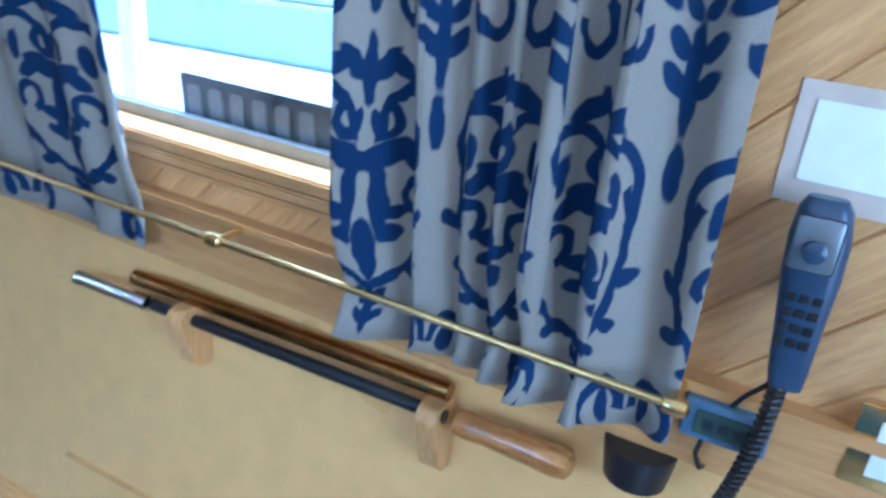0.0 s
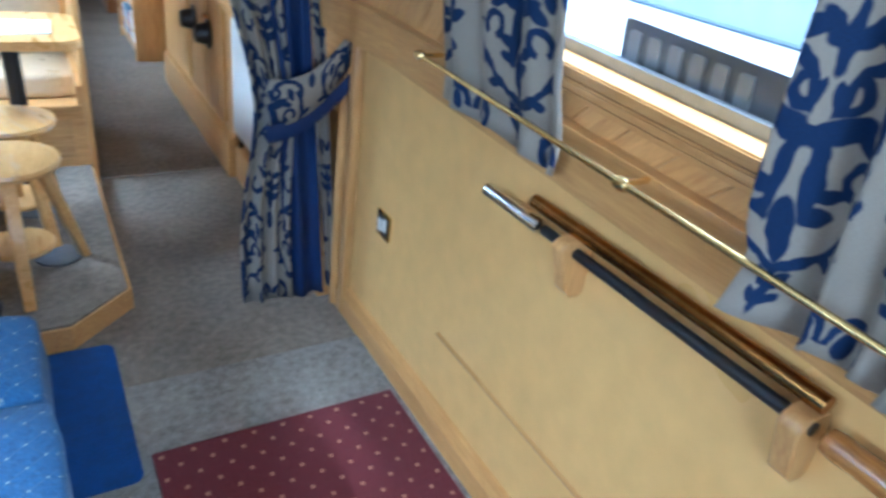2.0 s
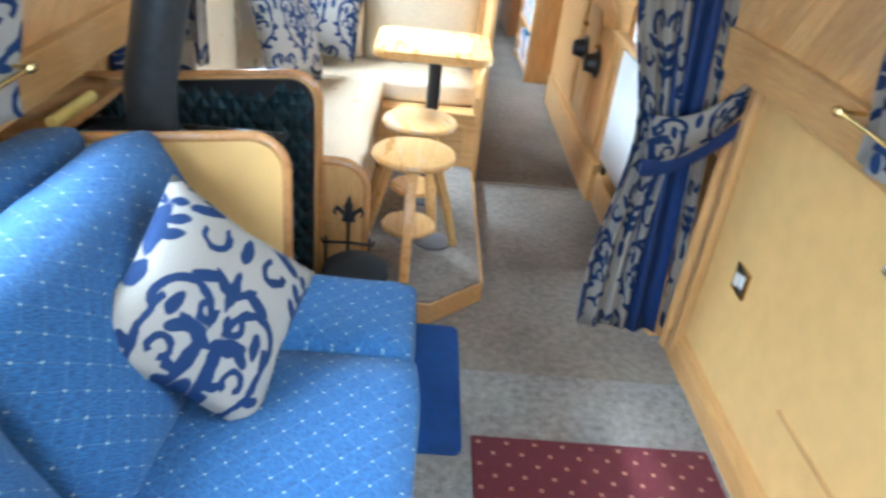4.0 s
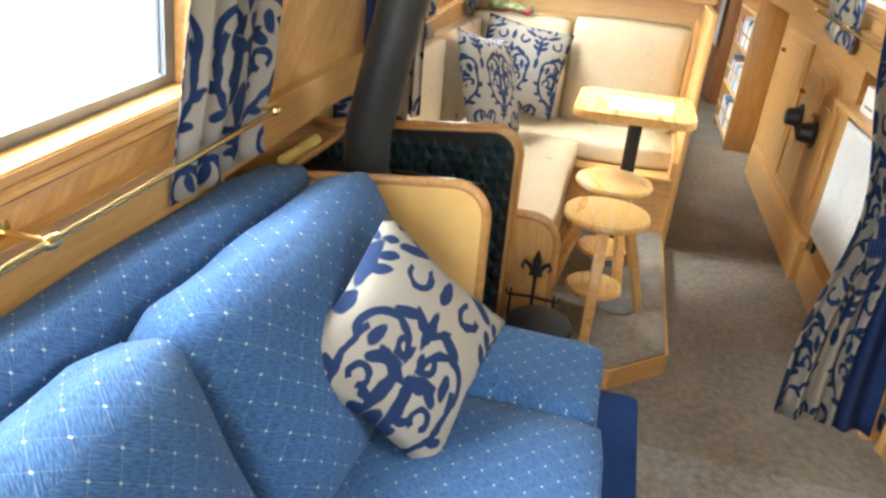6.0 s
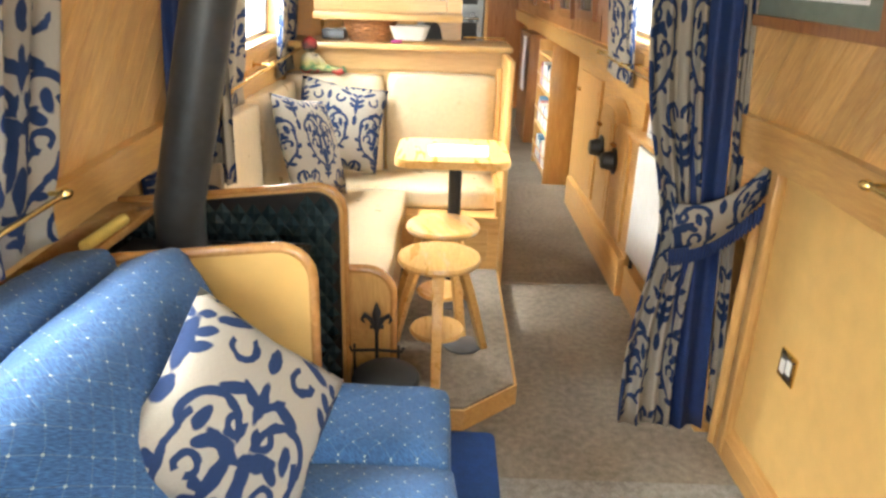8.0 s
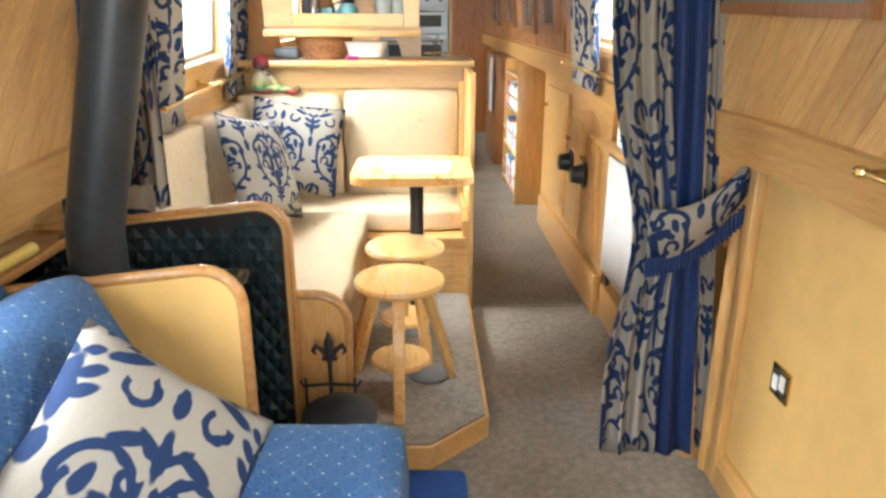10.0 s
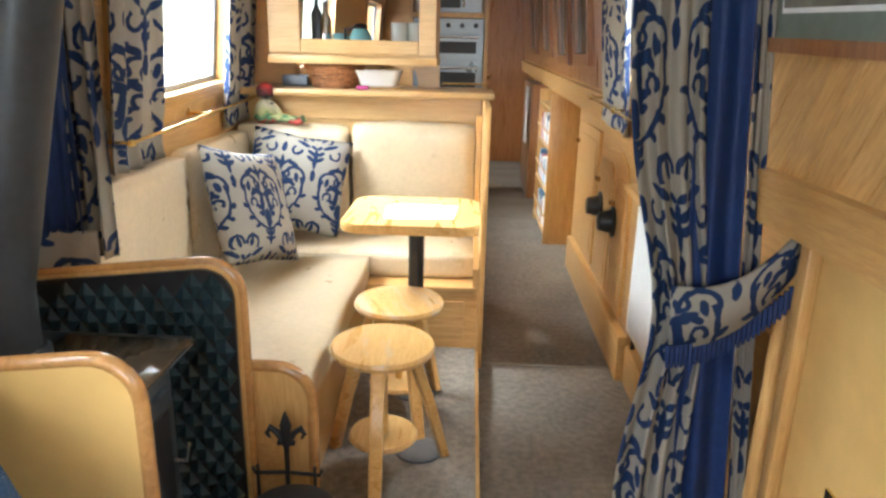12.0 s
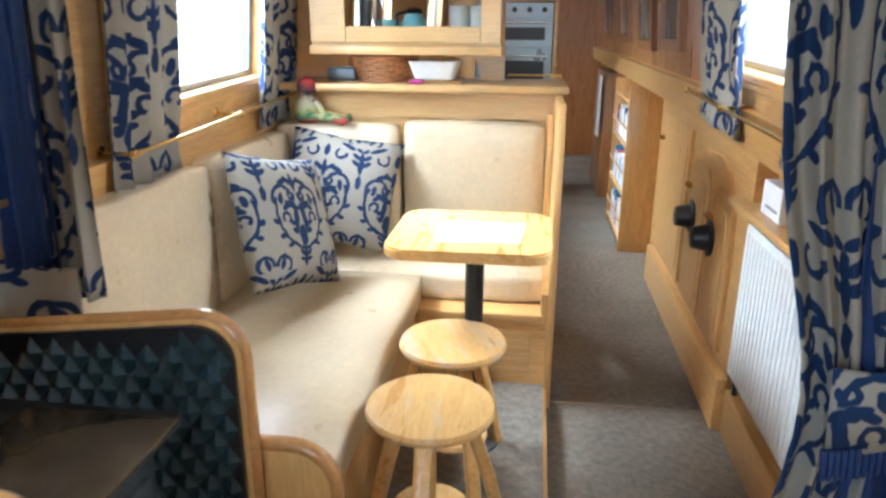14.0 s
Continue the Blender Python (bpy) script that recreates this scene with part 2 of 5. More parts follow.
# scrollwork of the curtain cloth in one half of a mirrored repeat: kind, centre, sizes, turn, half sweep of an arc
MOTIF = [
    ("arc", -0.020, 0.200, 0.130, 0.0050, -0.52, 0.95), ("arc", 0.066, 0.248, 0.048, 0.0054, 1.35, 1.95), ("arc", 0.026, 0.262, 0.0150, 0.0046, -1.2, 2.5), ("arc", 0.068, 0.182, 0.0170, 0.0046, 1.8, 2.6),
    ("leaf", 0.030, 0.226, 0.034, 0.013, 0.35), ("leaf", 0.021, 0.180, 0.0105, 0.048, 0.12), ("leaf", 0.0, 0.118, 0.018, 0.036, 0), ("leaf", 0.035, 0.136, 0.014, 0.008, 0.4),
    ("leaf", 0.040, 0.162, 0.014, 0.008, 0.3), ("leaf", 0.060, 0.222, 0.018, 0.009, -0.6), ("leaf", 0.078, 0.250, 0.009, 0.019, 0.2), ("leaf", 0.0, 0.044, 0.008, 0.030, 0),
    ("leaf", 0.017, 0.058, 0.014, 0.007, 0.6), ("leaf", 0.015, 0.034, 0.012, 0.006, 0.5), ("leaf", 0.120, 0.170, 0.014, 0.008, 0.5), ("leaf", 0.102, 0.120, 0.013, 0.008, -0.2),
    ("leaf", 0.070, 0.088, 0.013, 0.007, -0.3), ("leaf", 0.0, 0.312, 0.009, 0.032, 0), ("leaf", 0.022, 0.318, 0.021, 0.008, 0.7), ("leaf", 0.050, 0.314, 0.026, 0.009, -0.35),
    ("leaf", 0.150, 0.352, 0.009, 0.044, 0), ("leaf", 0.129, 0.350, 0.019, 0.0085, -0.6), ("leaf", 0.127, 0.380, 0.017, 0.008, -0.6), ("leaf", 0.136, 0.410, 0.012, 0.007, -0.6),
    ("leaf", 0.150, 0.270, 0.010, 0.024, 0), ("arc", 0.112, 0.022, 0.030, 0.0052, 2.2, 2.3), ("leaf", 0.118, 0.026, 0.009, 0.019, 0.4), ("leaf", 0.086, 0.424, 0.032, 0.009, -0.45),
    ("arc", 0.060, 0.385, 0.022, 0.0046, -2.0, 2.2), ("leaf", 0.0, 0.392, 0.011, 0.024, 0),
]


def damask(name, ground, ink):
    m, nt, p = mat(name, 0.8)
    P, Q = 0.30, 0.44
    uv = coords(nt, (1.08, 1.08, 1), "UV")
    wob = node(nt, "ShaderNodeTexNoise", Scale=38, Detail=1)
    nt.links.new(uv, wob.inputs["Vector"])
    sep = nt.nodes.new("ShaderNodeSeparateXYZ")
    nt.links.new(uv, sep.inputs[0])
    shift = math_(nt, "MULTIPLY", math_(nt, "SUBTRACT", wob.outputs[0], 0.5), 0.013)
    u = math_(nt, "ADD", math_(nt, "PINGPONG", sep.outputs[0], P / 2), shift)
    v = math_(nt, "SUBTRACT", math_(nt, "WRAP", sep.outputs[1], Q, 0.0), shift)
    best = None
    for kind, cx, cy, a, b, turn, *sweep in MOTIF:
        x, y = math_(nt, "SUBTRACT", u, cx), math_(nt, "SUBTRACT", v, cy)
        if kind == "arc":
            r = math_(nt, "SQRT", math_(nt, "ADD", math_(nt, "MULTIPLY", x, x), math_(nt, "MULTIPLY", y, y)))
            c, s = math.cos(turn), math.sin(turn)
            along = math_(nt, "ADD", math_(nt, "MULTIPLY", x, c), math_(nt, "MULTIPLY", y, s))
            across = math_(nt, "SUBTRACT", math_(nt, "MULTIPLY", y, c), math_(nt, "MULTIPLY", x, s))
            past = math_(nt, "SUBTRACT", math_(nt, "ABSOLUTE", math_(nt, "ARCTAN2", across, along)), sweep[0])
            d = math_(nt, "SUBTRACT", math_(nt, "ABSOLUTE", math_(nt, "SUBTRACT", r, a)), b)
            d = math_(nt, "MAXIMUM", d, math_(nt, "MULTIPLY", past, a))
        else:
            c, s = math.cos(turn), math.sin(turn)
            xr = math_(nt, "ADD", math_(nt, "MULTIPLY", x, c / a), math_(nt, "MULTIPLY", y, s / a))
            yr = math_(nt, "ADD", math_(nt, "MULTIPLY", x, -s / b), math_(nt, "MULTIPLY", y, c / b))
            r = math_(nt, "SQRT", math_(nt, "ADD", math_(nt, "MULTIPLY", xr, xr), math_(nt, "MULTIPLY", yr, yr)))
            d = math_(nt, "MULTIPLY", math_(nt, "SUBTRACT", r, 1.0), min(a, b))
        best = d if best is None else math_(nt, "SMOOTH_MIN", best, d, 0.0035)
    edge = nt.nodes.new("ShaderNodeMapRange")
    edge.inputs[1].default_value, edge.inputs[2].default_value = 0.0005, 0.0025
    nt.links.new(best, edge.inputs[0])
    weave = node(nt, "ShaderNodeTexNoise", Scale=160, Detail=3)
    st = nt.nodes.new("ShaderNodeMapping")
    st.inputs["Scale"].default_value = (1, 7, 1)
    nt.links.new(uv, st.inputs[0])
    nt.links.new(st.outputs[0], weave.inputs["Vector"])
    g = ramp(nt, weave.outputs[0], [(0.3, [c * 0.82 for c in ground]), (0.7, ground)])
    i = ramp(nt, weave.outputs[0], [(0.3, ink), (0.75, [c * 1.8 for c in ink])])
    col = mix(nt, edge.outputs[0], i, g)
    nt.links.new(col, p.inputs["Base Color"])
    bump(nt, p, weave.outputs[0], 0.5, 0.002)
    # thin cloth lets some daylight through
    tr, ms = nt.nodes.new("ShaderNodeBsdfTranslucent"), nt.nodes.new("ShaderNodeMixShader")
    nt.links.new(col, tr.inputs["Color"])
    ms.inputs[0].default_value = 0.22
    nt.links.new(p.outputs[0], ms.inputs[1])
    nt.links.new(tr.outputs[0], ms.inputs[2])
    nt.links.new(ms.outputs[0], nt.nodes["Material Output"].inputs["Surface"])
    return m


DAMASK = damask("scroll_cloth", (0.41, 0.37, 0.31), (0.004, 0.021, 0.078))

# ---- mesh helpers ----
OFFSET = {}


def thing(name, label, category, at=(0, 0, 0), group="", kind=""):
    ob = new(name)
    ob.location = at
    ob.empty_display_size = 0.05
    OFFSET[ob.name] = Vector(at)
    return tagged(ob, label, category, group, kind)


def part(name, bm, material, parent=None, label="", smooth=False, category="", group="", kind=""):
    """Links a bmesh, given in world places, as one mesh object."""
    off = OFFSET.get(parent.name, Vector()) if parent else Vector()
    if off.length:
        bmesh.ops.translate(bm, verts=bm.verts, vec=-off)
    bmesh.ops.recalc_face_normals(bm, faces=bm.faces)
    me = bpy.data.meshes.new(name)
    bm.to_mesh(me)
    bm.free()
    if smooth:
        me.polygons.foreach_set("use_smooth", [True] * len(me.polygons))
        if smooth != "all":
            me.set_sharp_from_angle(angle=radians(38))
    me.materials.append(material)
    ob = new(name, me)
    if parent:
        ob.parent = parent
        OFFSET[ob.name] = off
    return tagged(ob, label, category, group, kind)


def box(lo, hi, bevel=0.0, seg=2, bm=None, uv=False):
    own = bmesh.new()
    c = [(a + b) / 2 for a, b in zip(lo, hi)]
    s = [abs(b - a) for a, b in zip(lo, hi)]
    bmesh.ops.create_cube(own, size=1, matrix=Matrix.LocRotScale(c, None, s))
    if bevel:
        bmesh.ops.bevel(own, geom=own.edges[:], offset=bevel, segments=seg, affect="EDGES", profile=0.5)
    return join(bm, own)


def join(bm, own):
    if bm is None:
        return own
    me = bpy.data.meshes.new("scratch")
    own.to_mesh(me)
    own.free()
    bm.from_mesh(me)
    bpy.data.meshes.remove(me)
    return bm


def tube(points, r, n=12, bm=None, radii=None):
    """A round bar along points."""
    own = bmesh.new()
    pts = [Vector(p) for p in points]
    rings = []
    side = None
    for i, p in enumerate(pts):
        d = (pts[min(i + 1, len(pts) - 1)] - pts[max(i - 1, 0)]).normalized()
        if side is None:
            side = d.orthogonal().normalized()
        side = (side - d * side.dot(d)).normalized()
        up = d.cross(side)
        rr = radii[i] if radii else r
        rings.append([own.verts.new(p + (side * math.cos(2 * math.pi * k / n) + up * math.sin(2 * math.pi * k / n)) * rr) for k in range(n)])
    for a, b in zip(rings, rings[1:]):
        for k in range(n):
            own.faces.new((a[k], a[(k + 1) % n], b[(k + 1) % n], b[k]))
    own.faces.new(rings[0][::-1])
    own.faces.new(rings[-1])
    return join(bm, own)


def lathe(profile, at, n=28, bm=None, axis="z"):
    """Turns (radius, height) pairs round an axis through at."""
    own = bmesh.new()
    rings = []
    for r, h in profile:
        ring = []
        for k in range(n):
            a = 2 * math.pi * k / n
            x, y = r * math.cos(a), r * math.sin(a)
            v = {"z": (x, y, h), "x": (h, x, y), "y": (x, h, y)}[axis]
            ring.append(own.verts.new(Vector(at) + Vector(v)))
        rings.append(ring)
    for a, b in zip(rings, rings[1:]):
        for k in range(n):
            own.faces.new((a[k], a[(k + 1) % n], b[(k + 1) % n], b[k]))
    own.faces.new(rings[0][::-1])
    own.faces.new(rings[-1])
    return join(bm, own)


def prism(poly, place, depth, bm=None):
    """poly of (a, b); place(a, b, d) gives the point at depth d."""
    own = bmesh.new()
    f = [own.verts.new(place(a, b, 0)) for a, b in poly]
    g = [own.verts.new(place(a, b, depth)) for a, b in poly]
    own.faces.new(f)
    own.faces.new(g[::-1])
    for i in range(len(poly)):
        j = (i + 1) % len(poly)
        own.faces.new((f[i], g[i], g[j], f[j]))
    return join(bm, own)


def rounded(x0, z0, x1, z1, r, corners=(0, 0, 1, 1), n=7):
    """A rectangle with some corners rounded: lower left, lower right, upper right, upper left."""
    out = []
    for (cx, cz, a0), on in zip(((x0, z0, 180), (x1, z0, 270), (x1, z1, 0), (x0, z1, 90)), corners):
        if not on:
            out.append((cx, cz))
            continue
        ox, oz = cx + (r if cx == x0 else -r), cz + (r if cz == z0 else -r)
        for k in range(n + 1):
            a = radians(a0 + 90 * k / n)
            out.append((ox + r * math.cos(a), oz + r * math.sin(a)))
    return out


def box_uv(bm):
    """Cloth laid by metres on each face's main plane."""
    lay = bm.loops.layers.uv.verify()
    bm.normal_update()
    for f in bm.faces:
        n = [abs(c) for c in f.normal]
        for l in f.loops:
            c = l.vert.co
            l[lay].uv = (c.y, c.z) if n[0] > max(n[1], n[2]) else ((c.x, c.z) if n[1] > n[2] else (c.x, c.y))


# ---- the hull: sides lean in above the gunwale, which rises a little aft ----
Y0, Y1 = -1.0, 9.2


def gun_r(y):
    return 0.932 + 0.030 * (min(y, 4.0) - 0.5) + 0.010 * max(0, y - 4.0)


def gun_l(y):
    return 0.835 + 0.045 * (min(y, 4.0) - 0.9) + 0.010 * max(0, y - 4.0)


def side_r(y, h, off=0.0):
    """Point on the upper side wall: y along the boat, h above the gunwale's edge, off into the cabin."""
    t = max(0.0, min(1.0, (y - 1.8) / 1.0))
    return Vector((0.985 - 0.098 * t * t * (3 - 2 * t) - 0.09 * h - off, y, gun_r(y) + h))


def side_l(y, h, off=0.0):
    return Vector((-0.845 + 0.09 * h + off, y, gun_l(y) + h))


def grid_prism(place, y0, y1, h0, h1, depth, n=1, bm=None):
    """A board on a side wall that follows the gunwale's rise."""
    for i in range(n):
        a, b = y0 + (y1 - y0) * i / n, y0 + (y1 - y0) * (i + 1) / n
        bm = prism([(a, h0), (b, h0), (b, h1), (a, h1)], place, depth, bm)
    return bm


def clip(poly, inside, cut):
    out = []
    for i, p in enumerate(poly):
        q = poly[(i + 1) % len(poly)]
        if inside(p):
            out.append(p)
        if inside(p) != inside(q):
            out.append(cut(p, q))
    return out


def clip_rect(poly, y0, y1, h0, h1):
    for k, lim, sign in ((0, y0, 1), (0, y1, -1), (1, h0, 1), (1, h1, -1)):
        def cut(p, q, k=k, lim=lim):
            t = (lim - p[k]) / (q[k] - p[k])
            return tuple(p[j] + t * (q[j] - p[j]) for j in range(2))
        poly = clip(poly, lambda p, k=k, lim=lim, sign=sign: sign * (p[k] - lim) >= 0, cut)
        if len(poly) < 3:
            return []
    return poly


def boarding(place, parent, y0, y1, h0, h1, lean, width=0.075):
    """Slanting tongue-and-groove boards filling a rectangle of a side wall."""
    c, s = math.cos(radians(lean)), math.sin(radians(lean))
    ym, hm = (y0 + y1) / 2, (h0 + h1) / 2
    L = abs(y1 - y0) + abs(h1 - h0)
    k = int(L / width) + 2
    for i in range(-k, k):
        a, b = i * width + 0.0002, (i + 1) * width - 0.0002
        quad = [(ym + c * p - s * q, hm + s * p + c * q) for p, q in ((-L, a), (L, a), (L, b), (-L, b))]
        face = [(ym + c * p - s * q, hm + s * p + c * q) for p, q in ((-L, a + 0.0025), (L, a + 0.0025), (L, b - 0.0025), (-L, b - 0.0025))]
        quad, face = clip_rect(quad, y0, y1, h0, h1), clip_rect(face, y0, y1, h0, h1)
        area = abs(sum(quad[j][0] * quad[j - 1][1] - quad[j - 1][0] * quad[j][1] for j in range(len(quad)))) if quad else 0
        if area > 1e-4:
            bm = prism(quad, lambda y, h, d: place(y, h, 0.009 + d), 0.003)
            if len(face) == len(quad):
                # chamfered edges make the V-grooves
                bm.verts.ensure_lookup_table()
                for i, (y, h) in enumerate(face):
                    bm.verts[len(quad) + i].co = place(y, h, 0.012)
            part("plank", prism(quad, place, 0.009, bm), BOARDS[lean], parent)


# floor and ceiling
part("floor", box((-1.05, Y0, -0.06), (1.10, Y1, 0.0)), CARPET, None, "grey-brown short-pile carpet along the cabin floor", category="floor", kind="structure")
part("ceiling", box((-0.95, Y0, 2.02), (0.95, Y1, 2.08)), CEIL, None, "pale painted cabin ceiling", category="ceiling", kind="structure")
part("carpet_joint", box((0.33, 3.485, 0.0), (0.93, 3.497, 0.004), 0.001), plain("carpet_edge", (0.30, 0.27, 0.22), 0.9), None, "flattened seam between two lengths of carpet", category="floor", kind="structure")

part("saloon_carpet", box((-0.94, Y0, 0.0), (0.998, 1.975, 0.005), 0.002), CARPET_PALE, None, "paler blue-grey carpet length in the saloon", category="carpet", kind="structure")

WIN = {"r": [(0.42, 1.40), (2.78, 3.66)], "l": [(0.42, 1.44), (2.82, 3.80), (5.1, 6.1), (7.75, 8.7)]}
H0, H1, HT = 0.20, 0.74, 1.08


def upper_side(which):
    place = side_r if which == "r" else side_l
    name = "wall_starboard" if which == "r" else "wall_port"
    bm, y = None, Y0
    for a, b in WIN[which] + [(Y1, Y1)]:
        bm = grid_prism(lambda p, q, d: place(p, q, -d), y, a, 0.0, HT, 0.07, 12, bm)
        if b > a:
            bm = grid_prism(lambda p, q, d: place(p, q, -d), a, b, 0.0, H0, 0.07, 1, bm)
            bm = grid_prism(lambda p, q, d: place(p, q, -d), a, b, H1, HT, 0.07, 1, bm)
        y = b
    wall = part(name, bm, OAK_Y, None, "oak-lined upper cabin side leaning inwards", category="wall", kind="structure")
    return wall, place


wall_r, _ = upper_side("r")
wall_l, _ = upper_side("l")
for wall, place, spans in ((wall_r, side_r, [(-0.2, 0.42, 0.1, 1.0, -45), (0.42, 1.40, 0.1, 0.185, -45), (1.40, 2.36, 0.1, 1.0, -52), (2.36, 2.78, 0.1, 1.0, -45), (2.78, 3.66, 0.1, 0.185, -45)]),
                           (wall_l, side_l, [(0.42, 1.44, 0.1, 0.185, 45), (1.44, 2.40, 0.1, 1.0, 50), (2.82, 3.80, 0.1, 0.185, 45), (-0.2, 0.42, 0.1, 1.0, -45)])):
    for y0, y1, h0, h1, lean in spans:
        boarding(place, wall, y0, y1, h0, h1, lean)

part("passage_lining", grid_prism(lambda y, h, d: side_r(y, h, 0.002 + d), 3.98, Y1 - 0.01, 0.12, 1.04, 0.005, 20), REDOAK, wall_r, "red-brown oak lining")

# lower sides
low = box((1.00, Y0, 0), (1.06, 2.24, 1.02))
low_r = part("wall_starboard_lower", low, PLY, None, "smooth honey birch panel below the gunwale", category="wall", kind="structure")
part("wall_starboard_lower", box((1.00, 2.24, 0), (1.06, Y1, 1.10)), OAK_Y, None, "oak lining below the gunwale beside the dinette", category="wall", kind="structure")
part("wall_port_lower", box((-1.0, Y0, 0), (-0.94, Y1, 1.02)), OAK_Y, None, "oak lining below the gunwale", category="wall", kind="structure")
for place, nm, y1 in ((side_r, "starboard", Y1), (side_l, "port", Y1)):
    # shelf under the gunwale closing the gap to the lower lining, and its moulded edge
    bm = grid_prism(lambda y, h, d, place=place: place(y, h, -0.01 - d), Y0, y1, 0.0, 0.03, 0.16, 36)
    part("gunwale_board", bm, OAK_Y, None, "oak board closing under the gunwale", category="trim", kind="structure")
    bm = grid_prism(lambda y, h, d, place=place: place(y, h, d - 0.004), Y0, y1, -0.006, 0.105, 0.042, 36)
    tr = part("gunwale_trim", bm, TRIM, None, "broad oak trim along the gunwale edge", category="trim", kind="structure")
    bm = grid_prism(lambda y, h, d, place=place: place(y, h, d), Y0, y1, 0.098, 0.112, 0.045, 36)
    part("bead", bm, TRIM, tr)
base_r = part("baseboard", prism([(0.0, 0.0), (0.028, 0.0), (0.028, 0.075), (0.012, 0.105), (0.0, 0.11)], lambda a, b, d: Vector((1.0 - a, Y0 + d, b)), 3.2), TRIM, None, "rounded oak baseboard along the birch panel", category="baseboard", kind="structure")
part("panel_bead", tube([(1.0, y, 0.315) for y in (-0.8, 0.4, 1.53)], 0.008, 8), TRIM, low_r, smooth=True)
part("end_wall", box((-1.0, Y1, 0), (1.0, Y1 + 0.06, 2.05)), OAK_X, None, "wooden bulkhead closing the far cabin", category="wall", kind="structure")
# front bulkhead stays out of view; its opening is assumed, for the front lamp
bm = box((-1.0, Y0 - 0.05, 0), (-0.45, Y0, 2.05))
box((0.45, Y0 - 0.05, 0), (1.0, Y0, 2.05), bm=bm)
box((-0.45, Y0 - 0.05, 1.85), (0.45, Y0, 2.05), bm=bm)
box((-0.45, Y0 - 0.05, 0), (0.45, Y0, 0.8), bm=bm)
part("wall_front", bm, OAK_Z, None, "unseen oak front bulkhead with an assumed opening for daylight", category="wall", kind="structure")


def window(place, y0, y1, name, label):
    w = thing(name, label, "window", place(y0, H0), kind="structure")
    bm = None
    for a, b, c, e in ((y0, y1, H0, H0 + 0.03), (y0, y1, H1 - 0.03, H1), (y0, y0 + 0.03, H0 + 0.03, H1 - 0.03), (y1 - 0.03, y1, H0 + 0.03, H1 - 0.03)):
        bm = prism([(a, c), (b, c), (b, e), (a, e)], lambda y, h, d: place(y, h, -0.066 + d), 0.022, bm)
    part("window_frame", bm, GREY, w, "aluminium frame")
    bm = prism([(y0 - 0.02, 0.185), (y1 + 0.02, 0.185), (y1 + 0.02, 0.208), (y0 - 0.02, 0.208)], lambda y, h, d: place(y, h, -0.06 + d), 0.083)
    bmesh.ops.bevel(bm, geom=bm.edges[:], offset=0.004, segments=2, affect="EDGES")
    part("window_sill", bm, OAK_Y, w, "varnished oak sill", smooth=True)
    for lo, hi, out in ((0.166, 0.184, 0.026), (0.150, 0.1655, 0.018)):
        bm = prism([(y0 - 0.02, lo), (y1 + 0.02, lo), (y1 + 0.02, hi), (y0 - 0.02, hi)], lambda y, h, d: place(y, h, d), out)
        bmesh.ops.bevel(bm, geom=bm.edges[:], offset=0.004, segments=2, affect="EDGES")
        part("moulding", bm, OAK_Y, w, "stepped oak moulding under the sill", smooth=True)
    bm = None
    for a, b, c, e in ((y0 - 0.05, y0, 0.21, H1 + 0.05), (y1, y1 + 0.05, 0.21, H1 + 0.05), (y0, y1, H1, H1 + 0.05)):
        bm = prism([(a, c), (b, c), (b, e), (a, e)], lambda y, h, d: place(y, h, d), 0.018, bm)
    part("architrave", bm, OAK_Z, w)
    pane = part("pane", prism([(y0 + 0.03, H0 + 0.03), (y1 - 0.03, H0 + 0.03), (y1 - 0.03, H1 - 0.03), (y0 + 0.03, H1 - 0.03)], lambda y, h, d: place(y, h, -0.058 + d), 0.004), GLASS, w)
    pane.visible_shadow = False


for i, (a, b) in enumerate(WIN["r"]):
    window(side_r, a, b, "window_%d" % (i + 1), "wide cabin window in an oak surround, bright outside")
for i, (a, b) in enumerate(WIN["l"]):
    window(side_l, a, b, "window_%d" % (i + 3), "wide cabin window in an oak surround, bright outside")


